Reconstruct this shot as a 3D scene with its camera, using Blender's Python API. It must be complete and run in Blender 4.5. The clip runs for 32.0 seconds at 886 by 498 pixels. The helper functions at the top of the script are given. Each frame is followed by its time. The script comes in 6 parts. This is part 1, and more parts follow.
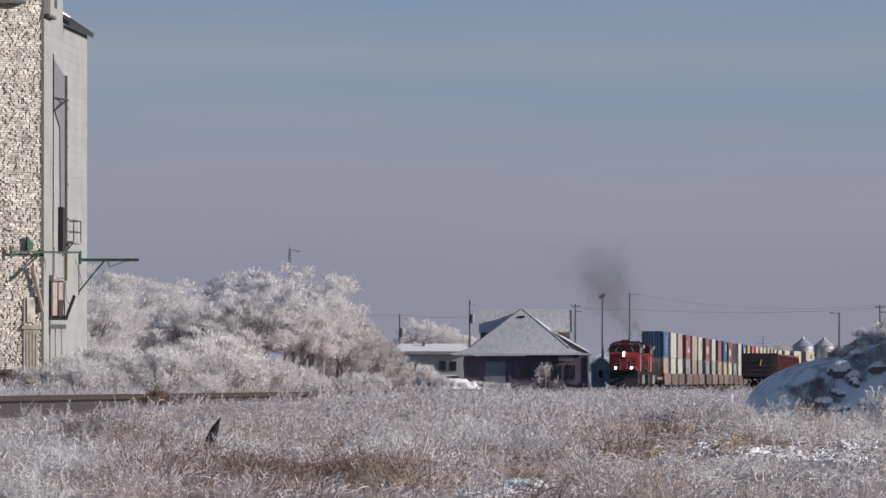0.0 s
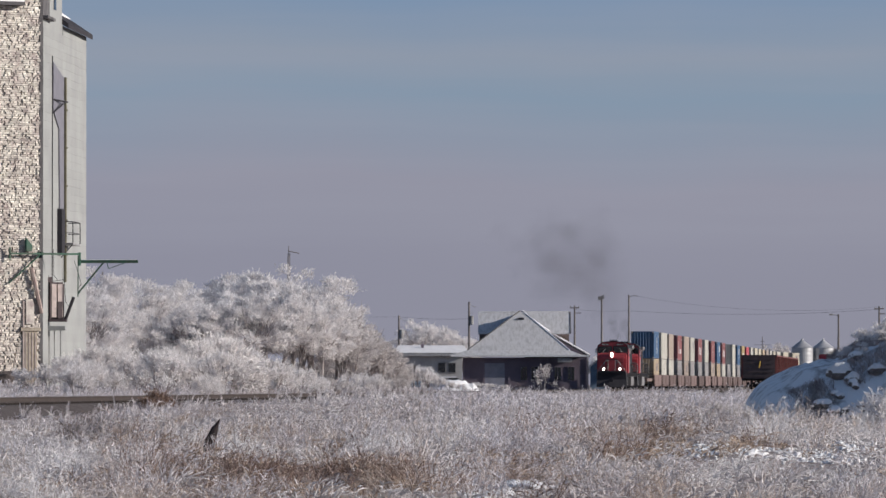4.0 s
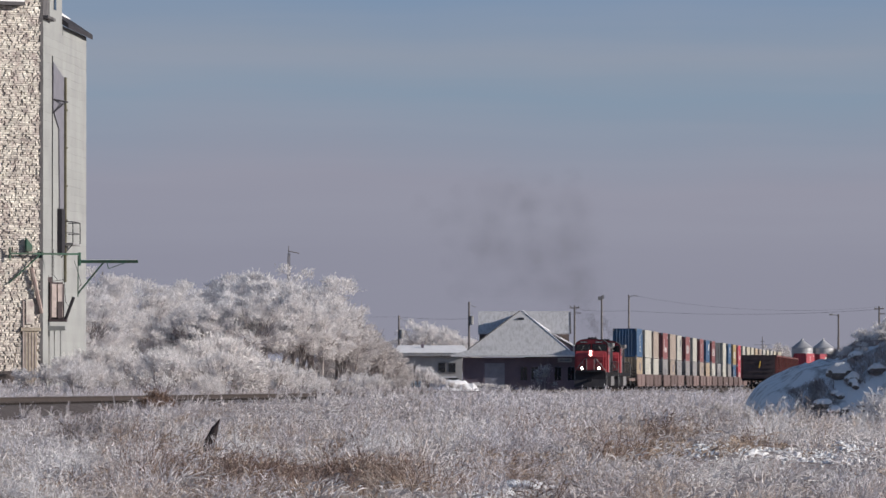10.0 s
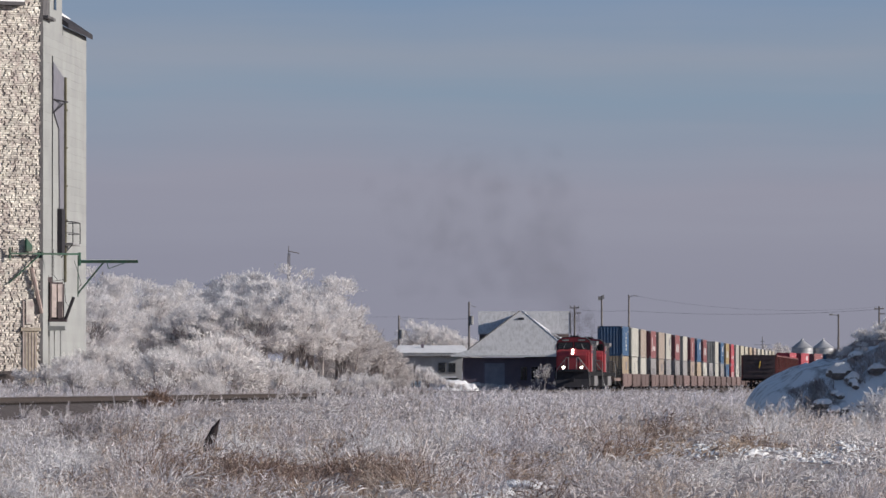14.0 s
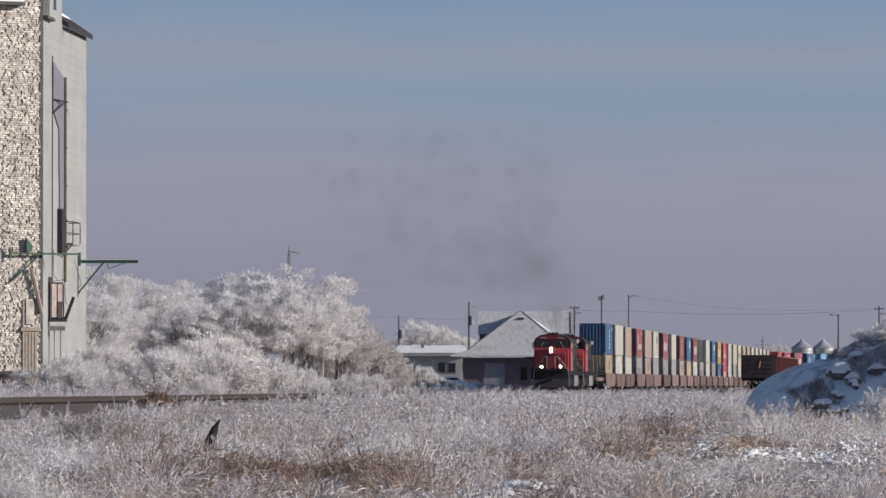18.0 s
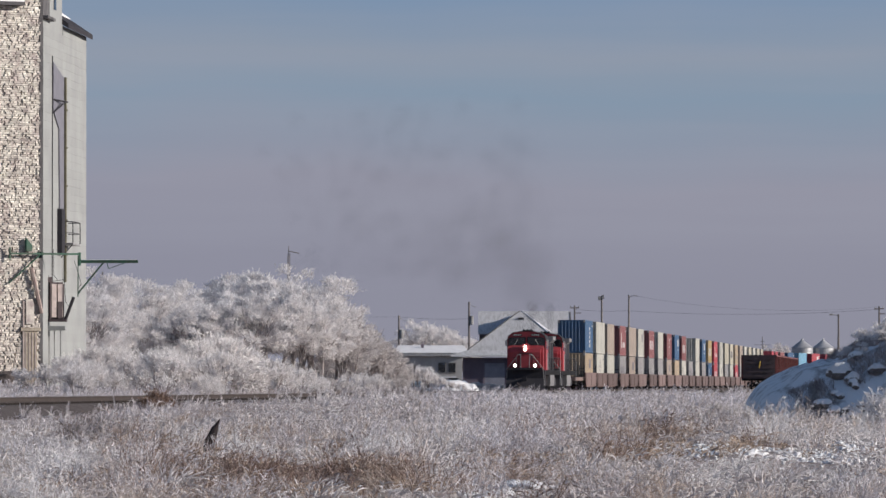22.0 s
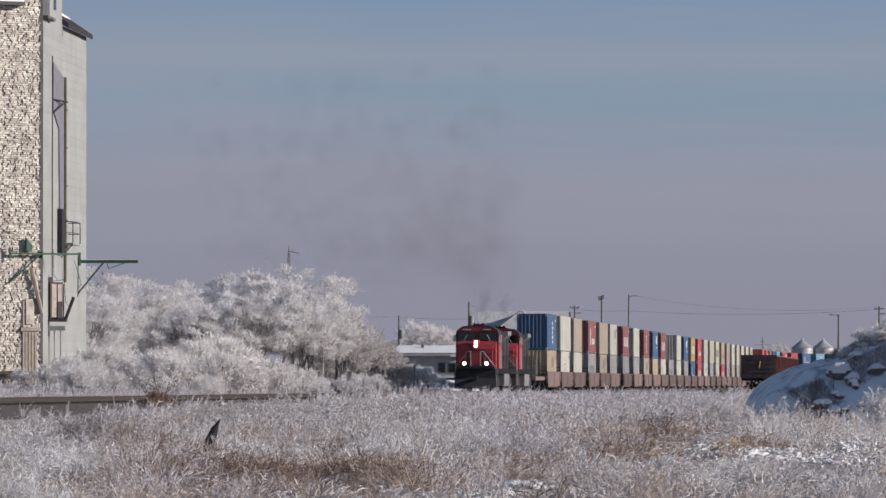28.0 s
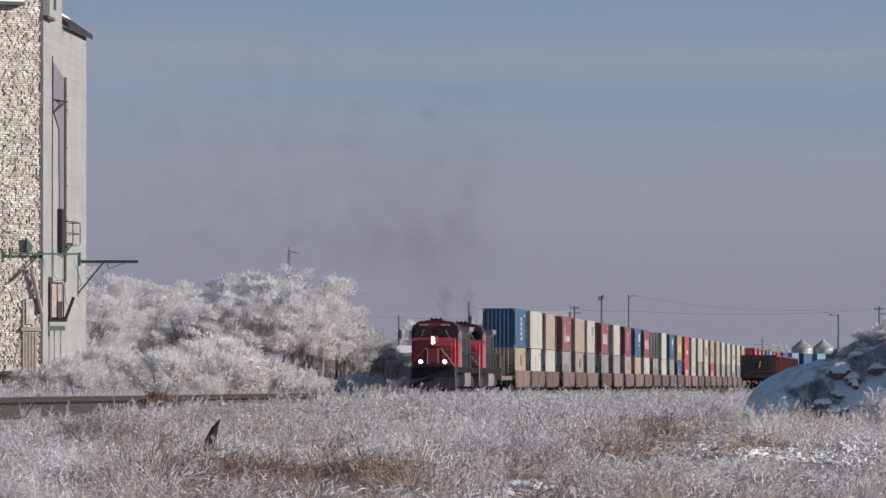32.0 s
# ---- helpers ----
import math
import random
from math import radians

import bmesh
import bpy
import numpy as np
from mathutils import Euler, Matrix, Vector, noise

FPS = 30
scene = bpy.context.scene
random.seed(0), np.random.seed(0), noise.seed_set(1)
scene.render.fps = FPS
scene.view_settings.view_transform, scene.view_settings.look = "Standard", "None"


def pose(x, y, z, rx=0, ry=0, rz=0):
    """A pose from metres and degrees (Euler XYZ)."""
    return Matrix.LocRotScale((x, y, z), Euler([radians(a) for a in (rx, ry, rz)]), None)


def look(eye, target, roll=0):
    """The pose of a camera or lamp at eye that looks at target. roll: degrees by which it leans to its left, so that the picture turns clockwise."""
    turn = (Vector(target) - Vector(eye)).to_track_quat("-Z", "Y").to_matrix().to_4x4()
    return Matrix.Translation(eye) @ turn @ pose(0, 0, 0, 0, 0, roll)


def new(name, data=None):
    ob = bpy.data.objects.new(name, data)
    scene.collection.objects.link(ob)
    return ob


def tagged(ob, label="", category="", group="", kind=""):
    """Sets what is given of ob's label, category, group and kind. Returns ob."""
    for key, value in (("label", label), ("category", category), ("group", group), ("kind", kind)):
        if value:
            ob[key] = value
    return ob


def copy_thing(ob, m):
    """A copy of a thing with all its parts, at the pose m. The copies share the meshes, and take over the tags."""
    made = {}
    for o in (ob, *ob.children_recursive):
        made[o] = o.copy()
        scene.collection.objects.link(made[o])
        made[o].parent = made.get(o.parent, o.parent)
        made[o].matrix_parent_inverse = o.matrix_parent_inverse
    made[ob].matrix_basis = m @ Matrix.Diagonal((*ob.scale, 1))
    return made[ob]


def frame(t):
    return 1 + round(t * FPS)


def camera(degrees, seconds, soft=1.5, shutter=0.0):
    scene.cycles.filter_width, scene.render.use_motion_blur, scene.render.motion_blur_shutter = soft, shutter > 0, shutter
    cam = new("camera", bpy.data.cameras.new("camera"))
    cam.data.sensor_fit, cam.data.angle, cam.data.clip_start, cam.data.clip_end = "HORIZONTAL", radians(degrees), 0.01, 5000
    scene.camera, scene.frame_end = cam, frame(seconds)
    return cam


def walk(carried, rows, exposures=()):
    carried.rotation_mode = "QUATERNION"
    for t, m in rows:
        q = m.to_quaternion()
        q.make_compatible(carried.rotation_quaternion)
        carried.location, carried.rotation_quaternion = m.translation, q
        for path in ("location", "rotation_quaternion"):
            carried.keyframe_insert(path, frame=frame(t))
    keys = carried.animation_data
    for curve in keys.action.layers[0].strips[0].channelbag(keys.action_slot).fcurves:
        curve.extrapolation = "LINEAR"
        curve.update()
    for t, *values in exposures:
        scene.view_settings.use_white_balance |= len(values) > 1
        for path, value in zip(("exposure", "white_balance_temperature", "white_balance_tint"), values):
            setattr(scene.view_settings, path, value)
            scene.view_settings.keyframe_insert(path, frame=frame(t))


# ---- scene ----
# One plan in metres: x to the right, y away from the camera, z up, rail top at z = 0.
LENS = 7.54
EYE = (0.0, 0.0, 0.5)
TILT = 91.151
cam = camera(LENS, 32.0, soft=1.5)
STILL = pose(*EYE, TILT, 0, 0)
walk(cam, [(0.0, pose(*EYE, TILT - 0.0144, 0, 0.0072)), (0.2, pose(*EYE, TILT - 0.010, 0, 0.005)), (0.4, STILL), (0.6, STILL), (32.0, STILL)])

# ---- world and sun ----
SUN_AZ, SUN_EL = 100.0, 19.0          # degrees clockwise from +y
scene.view_settings.exposure = 0.0
scene.cycles.transparent_max_bounces = 512
world = bpy.data.worlds.new("winter_sky")
scene.world = world
world.use_nodes = True
wn, wl = world.node_tree.nodes, world.node_tree.links
wn.clear()
sky = wn.new("ShaderNodeTexSky")
sky.sky_type, sky.sun_disc = "NISHITA", False
sky.sun_elevation, sky.sun_rotation = radians(SUN_EL), radians(SUN_AZ)
sky.air_density, sky.dust_density, sky.ozone_density = 1.0, 0.6, 2.0
geo = wn.new("ShaderNodeTexCoord")
sep = wn.new("ShaderNodeSeparateXYZ")
wl.new(geo.outputs["Generated"], sep.inputs[0])
band = wn.new("ShaderNodeMapRange")
band.inputs["From Min"].default_value, band.inputs["From Max"].default_value = -0.002, 0.066
wave = wn.new("ShaderNodeTexNoise")
wave.inputs["Scale"].default_value, wave.inputs["Detail"].default_value = 14, 3
wl.new(geo.outputs["Generated"], wave.inputs[0])
warp = wn.new("ShaderNodeMath")
warp.operation = "MULTIPLY_ADD"
warp.inputs[1].default_value = 0.014
wl.new(wave.outputs[0], warp.inputs[0])
lower = wn.new("ShaderNodeMath")
lower.inputs[1].default_value = -0.007
wl.new(sep.outputs["Z"], lower.inputs[0])
wl.new(lower.outputs[0], warp.inputs[2])
wl.new(warp.outputs[0], band.inputs["Value"])
ramp = wn.new("ShaderNodeValToRGB")
cr = ramp.color_ramp
SKY = [(0.0, (0.264, 0.264, 0.330)), (0.28, (0.270, 0.273, 0.343)), (0.46, (0.292, 0.296, 0.368)), (0.655, (0.234, 0.305, 0.400)), (0.745, (0.262, 0.312, 0.395)), (0.87, (0.205, 0.288, 0.415)), (1.0, (0.180, 0.275, 0.420))]
cr.elements[0].position, cr.elements[0].color = SKY[0][0], (*SKY[0][1], 1)
cr.elements[1].position, cr.elements[1].color = SKY[-1][0], (*SKY[-1][1], 1)
for p, c in SKY[1:-1]:
    cr.elements.new(p).color = (*c, 1)
wl.new(band.outputs[0], ramp.inputs[0])
# thin high cloud streaks
squash = wn.new("ShaderNodeMapping")
squash.inputs["Scale"].default_value = (6, 6, 95)
squash.inputs["Rotation"].default_value = (0, radians(-0.6), 0)
wl.new(geo.outputs["Generated"], squash.inputs[0])
streak = wn.new("ShaderNodeTexNoise")
streak.inputs["Scale"].default_value, streak.inputs["Detail"].default_value = 1.0, 4
wl.new(squash.outputs[0], streak.inputs[0])
soften = wn.new("ShaderNodeMapRange")
soften.inputs["From Min"].default_value, soften.inputs["From Max"].default_value = 0.48, 0.75
soften.inputs["To Max"].default_value = 0.38
wl.new(streak.outputs[0], soften.inputs[0])
cloud = wn.new("ShaderNodeMix")
cloud.data_type = "RGBA"
cloud.inputs["B"].default_value = (0.335, 0.345, 0.415, 1)
wl.new(soften.outputs[0], cloud.inputs["Factor"])
wl.new(ramp.outputs[0], cloud.inputs["A"])
gain = wn.new("ShaderNodeMix")
gain.data_type, gain.blend_type = "RGBA", "MULTIPLY"
gain.inputs["Factor"].default_value = 1
SKY_GAIN = 0.08
gain.inputs["B"].default_value = (SKY_GAIN * 1.03, SKY_GAIN, SKY_GAIN * 1.03, 1)
wl.new(sky.outputs[0], gain.inputs["A"])
high = wn.new("ShaderNodeMapRange")
high.inputs["From Min"].default_value, high.inputs["From Max"].default_value = 0.07, 0.30
wl.new(sep.outputs["Z"], high.inputs["Value"])
both = wn.new("ShaderNodeMix")
both.data_type = "RGBA"
wl.new(high.outputs[0], both.inputs["Factor"])
wl.new(cloud.outputs["Result"], both.inputs["A"])
wl.new(gain.outputs["Result"], both.inputs["B"])
bg = wn.new("ShaderNodeBackground")
bg.inputs["Strength"].default_value = 1.0
wl.new(both.outputs["Result"], bg.inputs[0])
wo = wn.new("ShaderNodeOutputWorld")
wl.new(bg.outputs[0], wo.inputs[0])

sun = new("sun", bpy.data.lights.new("sun", "SUN"))
sun.data.energy, sun.data.angle, sun.data.color = 4.9, radians(0.5), (1.0, 0.925, 0.845)
az, el = radians(SUN_AZ), radians(SUN_EL)
SUN_DIR = Vector((math.sin(az) * math.cos(el), math.cos(az) * math.cos(el), math.sin(el)))
sun.matrix_world = look(SUN_DIR * 50, (0, 0, 0))


# ---- materials ----
def mat(name, color, rough=0.7, metal=0.0, other=None, scale=1.5, fine=18.0, amount=0.5, bump=0.3, spread=0.12, through_light=0.0, island=False, spec=0.4, stretch=(1, 1, 1)):
    """Two colours mixed by noise at two sizes, a lightness that varies from object to object (or piece to piece), and a fine relief."""
    m = bpy.data.materials.new(name)
    m.use_nodes = True
    n, l = m.node_tree.nodes, m.node_tree.links
    p = n["Principled BSDF"]
    p.inputs["Roughness"].default_value, p.inputs["Metallic"].default_value = rough, metal
    p.inputs["Specular IOR Level"].default_value = spec
    tc = n.new("ShaderNodeTexCoord")
    a, b = n.new("ShaderNodeTexNoise"), n.new("ShaderNodeTexNoise")
    a.inputs["Scale"].default_value, a.inputs["Detail"].default_value = scale, 5
    b.inputs["Scale"].default_value, b.inputs["Detail"].default_value = fine, 3
    mp = n.new("ShaderNodeMapping")
    mp.inputs["Scale"].default_value = stretch
    l.new(tc.outputs["Object"], mp.inputs[0])
    for t in (a, b):
        l.new(mp.outputs[0], t.inputs[0])
    add = n.new("ShaderNodeMath")
    add.operation = "MULTIPLY_ADD"
    add.inputs[1].default_value = 0.4
    l.new(b.outputs[0], add.inputs[0])
    l.new(a.outputs[0], add.inputs[2])
    r = n.new("ShaderNodeMapRange")
    r.inputs["From Min"].default_value, r.inputs["From Max"].default_value = 0.72 - amount * 0.35, 0.72 + 0.25
    l.new(add.outputs[0], r.inputs[0])
    mix = n.new("ShaderNodeMix")
    mix.data_type = "RGBA"
    other = other or tuple(c * 0.62 for c in color)
    mix.inputs["A"].default_value, mix.inputs["B"].default_value = (*color, 1), (*other, 1)
    l.new(r.outputs[0], mix.inputs["Factor"])
    hsv = n.new("ShaderNodeHueSaturation")
    l.new(mix.outputs["Result"], hsv.inputs["Color"])
    if island:
        rnd = n.new("ShaderNodeNewGeometry").outputs["Random Per Island"]
    else:
        rnd = n.new("ShaderNodeObjectInfo").outputs["Random"]
    v = n.new("ShaderNodeMapRange")
    v.inputs["To Min"].default_value, v.inputs["To Max"].default_value = 1 - spread, 1 + spread
    l.new(rnd, v.inputs[0])
    l.new(v.outputs[0], hsv.inputs["Value"])
    l.new(hsv.outputs[0], p.inputs["Base Color"])
    if bump:
        bp = n.new("ShaderNodeBump")
        bp.inputs["Strength"].default_value, bp.inputs["Distance"].default_value = bump, 0.02
        l.new(b.outputs[0], bp.inputs["Height"])
        l.new(bp.outputs[0], p.inputs["Normal"])
    if through_light:
        tr = n.new("ShaderNodeBsdfTranslucent")
        l.new(hsv.outputs[0], tr.inputs[0])
        ms = n.new("ShaderNodeMixShader")
        ms.inputs[0].default_value = through_light
        l.new(p.outputs[0], ms.inputs[1])
        l.new(tr.outputs[0], ms.inputs[2])
        l.new(ms.outputs[0], n["Material Output"].inputs[0])
    return m


def glow(name, color, strength):
    m = bpy.data.materials.new(name)
    m.use_nodes = True
    p = m.node_tree.nodes["Principled BSDF"]
    p.inputs["Base Color"].default_value = (*color, 1)
    p.inputs["Emission Color"].default_value, p.inputs["Emission Strength"].default_value = (*color, 1), strength
    return m


M_GROUND = mat("snowy_soil", (0.34, 0.30, 0.29), 0.9, other=(0.14, 0.10, 0.085), scale=0.8, fine=6, amount=0.7, bump=0.8)
M_SNOW = mat("snow", (0.85, 0.845, 0.86), 0.8, other=(0.70, 0.69, 0.71), scale=1.2, fine=9, bump=0.5)
M_PILE = mat("snowy_earth_pile", (0.84, 0.85, 0.88), 0.85, other=(0.22, 0.20, 0.20), scale=1.6, fine=7, amount=0.02, bump=0.4)
M_ROCK = mat("broken_concrete", (0.22, 0.19, 0.175), 0.9, other=(0.11, 0.095, 0.09), scale=2, fine=20, bump=0.8)
M_BALLAST = mat("ballast", (0.050, 0.038, 0.036), 0.95, other=(0.11, 0.095, 0.095), scale=2, fine=14, bump=1.0)
M_TIE = mat("tie_wood", (0.045, 0.035, 0.031), 0.9)
M_STEEL = mat("rail_steel", (0.055, 0.042, 0.038), 0.85, 0.1)
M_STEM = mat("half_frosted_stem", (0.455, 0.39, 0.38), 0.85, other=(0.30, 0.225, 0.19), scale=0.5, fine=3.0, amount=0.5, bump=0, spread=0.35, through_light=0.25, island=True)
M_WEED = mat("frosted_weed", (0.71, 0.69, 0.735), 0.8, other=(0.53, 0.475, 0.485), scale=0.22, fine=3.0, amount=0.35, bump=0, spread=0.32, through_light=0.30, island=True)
M_TAN = mat("dry_tan_grass", (0.51, 0.41, 0.345), 0.8, other=(0.62, 0.575, 0.56), scale=0.3, fine=3.0, amount=0.4, bump=0, spread=0.32, through_light=0.35, island=True)
M_STALK = mat("brown_stalk", (0.20, 0.128, 0.098), 0.85, other=(0.33, 0.255, 0.22), scale=0.4, fine=3.0, amount=0.4, bump=0, spread=0.35, through_light=0.25, island=True)
M_PLUME = mat("hoar_frosted_plume", (0.73, 0.70, 0.72), 0.8, other=(0.52, 0.46, 0.455), scale=0.5, fine=8.0, amount=0.45, bump=0, spread=0.20, through_light=0.12, island=True)
M_PLUME_TAN = mat("frosted_tan_plume", (0.50, 0.395, 0.32), 0.8, other=(0.36, 0.26, 0.20), scale=0.5, fine=8.0, amount=0.5, bump=0, spread=0.22, through_light=0.15, island=True)
M_PLUME_BROWN = mat("bare_brown_plume", (0.20, 0.128, 0.108), 0.85, other=(0.42, 0.35, 0.33), scale=0.5, fine=8.0, amount=0.4, bump=0, spread=0.3, through_light=0.1, island=True)
M_DARKGRASS = mat("dark_shaded_grass", (0.33, 0.30, 0.31), 0.9, other=(0.55, 0.53, 0.54), scale=0.8, fine=6.0, amount=0.4, bump=0, spread=0.35, through_light=0.15, island=True)
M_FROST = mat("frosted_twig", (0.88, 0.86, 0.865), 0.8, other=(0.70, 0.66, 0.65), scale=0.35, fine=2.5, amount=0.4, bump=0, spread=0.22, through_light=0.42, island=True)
# thin frost; dimmed also for shaded bushes and hazy far trees
M_FROST_DIM = mat("thin_and_dimmed_frost_twig", (0.72, 0.69, 0.69), 0.8, other=(0.54, 0.495, 0.485), scale=0.35, fine=2.5, amount=0.45, bump=0, spread=0.25, through_light=0.40, island=True)
M_BARK = mat("frosted_bark", (0.24, 0.205, 0.20), 0.9, other=(0.46, 0.43, 0.43), scale=1.5, fine=12)
M_BLACK = mat("black_steel", (0.038, 0.037, 0.044), 0.8, other=(0.055, 0.052, 0.057), amount=0.4, spec=0.1)
# darker copy of M_BLACK that holds down the sunlit side of the frame
M_FRAME = mat("darkened_black_steel", (0.012, 0.012, 0.014), 0.8, other=(0.022, 0.021, 0.022), spec=0.1)
M_RED = mat("locomotive_red", (0.38, 0.050, 0.062), 0.5, other=(0.29, 0.046, 0.055), amount=0.4, bump=0.05)
M_WHITE = mat("white_paint", (0.72, 0.72, 0.70), 0.5, other=(0.5, 0.48, 0.45), bump=0.1)
M_GREYM = mat("grey_painted_metal", (0.34, 0.34, 0.35), 0.55, other=(0.22, 0.21, 0.2), bump=0.1)
M_TANK = mat("frosted_tank_steel", (0.23, 0.225, 0.235), 0.7, other=(0.15, 0.14, 0.145), bump=0.1)
M_SLATE = mat("slate_grey_metal", (0.16, 0.16, 0.19), 0.6, bump=0.1)
M_GLASS = mat("dark_window_glass", (0.015, 0.018, 0.022), 0.08, bump=0, spec=0.6)
M_LAMP = glow("headlight_glow", (1.0, 0.88, 0.78), 9.0)
M_WELL = mat("rusty_brown_steel", (0.19, 0.12, 0.10), 0.75, other=(0.26, 0.21, 0.20), scale=0.9, fine=8, bump=0.2, spread=0.25)
M_GOND = mat("dark_red_steel", (0.17, 0.05, 0.045), 0.65, other=(0.06, 0.035, 0.035), scale=0.8, fine=7, bump=0.3)
M_WOODWALL = mat("pale_cladding", (0.325, 0.332, 0.328), 0.75, other=(0.26, 0.265, 0.265), scale=0.4, fine=5, bump=0.3, spread=0.035)
M_SHINGLE = mat("frosted_brick_siding", (0.72, 0.68, 0.61), 0.85, other=(0.33, 0.265, 0.26), scale=1.5, fine=8, amount=0.4, bump=0.4, spread=0.24)
M_SHINGLE_I = mat("frosted_brick_siding_rest", (0.72, 0.68, 0.61), 0.85, other=(0.33, 0.265, 0.26), scale=1.5, fine=8, amount=0.4, bump=0.4, spread=0.24, island=True)
M_BACKWALL = mat("dark_siding_base", (0.38, 0.32, 0.30), 0.9, scale=2)
# colour of the shadow wedge on the elevator's side wall
M_WALL_SHADE = mat("lilac_wall_shade", (0.22, 0.215, 0.25), 0.65, other=(0.17, 0.165, 0.195), bump=0.1)
M_CHUTE = mat("pale_pinkish_boards", (0.62, 0.52, 0.49), 0.75, other=(0.44, 0.36, 0.34), scale=3, fine=16)
M_SPOUT = mat("faded_brown_paint", (0.30, 0.22, 0.20), 0.7, other=(0.42, 0.35, 0.32), scale=2)
M_GREEN = mat("green_painted_steel", (0.028, 0.105, 0.07), 0.6, other=(0.06, 0.075, 0.055))
M_ROOF = mat("dark_shingle_roof", (0.07, 0.065, 0.07), 0.85, other=(0.16, 0.155, 0.16), scale=0.8, fine=9)
M_SNOWROOF = mat("snow_dusted_roof", (0.47, 0.47, 0.49), 0.85, other=(0.32, 0.315, 0.33), scale=2.6, fine=8, amount=0.30, bump=0.5, stretch=(1.6, 0.5, 0.5))
M_BRICK = mat("dark_brick_wall", (0.185, 0.15, 0.185), 0.85, other=(0.14, 0.118, 0.15), scale=1, fine=12)
M_CREAM = mat("pale_wall", (0.46, 0.46, 0.46), 0.8, other=(0.38, 0.37, 0.37))
M_BLUEWALL = mat("blue_grey_wall", (0.20, 0.27, 0.36), 0.8)
M_DOOR = mat("grey_blue_door_paint", (0.27, 0.28, 0.34), 0.7, other=(0.21, 0.215, 0.26))
M_POLE = mat("weathered_pole", (0.16, 0.145, 0.148), 0.9, other=(0.25, 0.23, 0.22))
M_SILL = mat("pinkish_rusty_steel", (0.175, 0.125, 0.12), 0.75, other=(0.12, 0.08, 0.075), scale=0.6, fine=8, bump=0.2, spread=0.34)
M_PLANK = mat("weathered_planks", (0.42, 0.37, 0.30), 0.85, other=(0.22, 0.18, 0.15), scale=3, fine=14)
# dark steel; on the gondola ends it also holds their shade
M_GOND_DARK = mat("dark_and_shaded_steel", (0.10, 0.072, 0.078), 0.7, other=(0.06, 0.05, 0.052))
M_WIRE = mat("wire", (0.15, 0.15, 0.17), 0.6, bump=0)
M_BIN = mat("galvanised_steel", (0.44, 0.44, 0.46), 0.5, 0.3, other=(0.32, 0.33, 0.35), scale=0.8, fine=6, bump=0.1)
M_CAR = mat("dark_car_paint", (0.03, 0.035, 0.045), 0.3, bump=0)


# ---- mesh helpers ----
def mesh(name, verts, faces, material):
    me = bpy.data.meshes.new(name)
    me.from_pydata([tuple(v) for v in verts], [], faces)
    me.materials.append(material)
    return me


def tri_mesh(name, verts, tris, material):
    """A large triangle mesh from two arrays."""
    me = bpy.data.meshes.new(name)
    n = len(tris)
    me.vertices.add(len(verts))
    me.vertices.foreach_set("co", np.asarray(verts, dtype=np.float32).ravel())
    me.loops.add(3 * n)
    me.loops.foreach_set("vertex_index", np.asarray(tris, dtype=np.int32).ravel())
    me.polygons.add(n)
    me.polygons.foreach_set("loop_start", np.arange(0, 3 * n, 3, dtype=np.int32))
    me.update(calc_edges=True)
    me.materials.append(material)
    return me


def box(bm, x0, x1, y0, y1, z0, z1, m=None, bevel=0.0):
    vs = [bm.verts.new(v) for v in ((x0, y0, z0), (x1, y0, z0), (x1, y1, z0), (x0, y1, z0), (x0, y0, z1), (x1, y0, z1), (x1, y1, z1), (x0, y1, z1))]
    if m is not None:
        for v in vs:
            v.co = m @ v.co
    fs = [bm.faces.new([vs[i] for i in q]) for q in ((0, 3, 2, 1), (4, 5, 6, 7), (0, 1, 5, 4), (1, 2, 6, 5), (2, 3, 7, 6), (3, 0, 4, 7))]
    if bevel:
        edges = list({e for f in fs for e in f.edges})
        bmesh.ops.bevel(bm, geom=edges, offset=bevel, segments=1, affect="EDGES")
    return vs


def prism(bm, pts, y0, y1, axis="y"):
    """A closed outline in x, z (or y, z with axis x) pulled from y0 to y1."""
    put = (lambda p, d: (p[0], d, p[1])) if axis == "y" else (lambda p, d: (d, p[0], p[1]))
    a = [bm.verts.new(put(p, y0)) for p in pts]
    b = [bm.verts.new(put(p, y1)) for p in pts]
    bm.faces.new(a)
    bm.faces.new(b[::-1])
    for i in range(len(pts)):
        j = (i + 1) % len(pts)
        bm.faces.new((a[j], a[i], b[i], b[j]))


def rod(bm, a, b, r, r2=None, sides=6):
    """A round bar from a to b."""
    a, b = Vector(a), Vector(b)
    q = (b - a).to_track_quat("Z", "Y")
    ring = [[], []]
    for k, (c, rr) in enumerate(((a, r), (b, r if r2 is None else r2))):
        for i in range(sides):
            t = 2 * math.pi * i / sides
            ring[k].append(bm.verts.new(c + q @ Vector((rr * math.cos(t), rr * math.sin(t), 0))))
    for i in range(sides):
        j = (i + 1) % sides
        bm.faces.new((ring[0][i], ring[0][j], ring[1][j], ring[1][i]))
    bm.faces.new(ring[0][::-1])
    bm.faces.new(ring[1])


def part(name, bm, material, parent=None, label="", at=None):
    """Links a bmesh as one mesh object under a thing or a part."""
    if isinstance(bm, bmesh.types.BMesh):
        bmesh.ops.recalc_face_normals(bm, faces=bm.faces)
        me = bpy.data.meshes.new(name)
        bm.to_mesh(me)
        bm.free()
        me.materials.append(material)
    else:
        me = bm
    ob = new(name, me)
    ob.parent = parent
    if at is not None:
        ob.matrix_basis = at
    if label:
        ob["label"] = label
    return ob


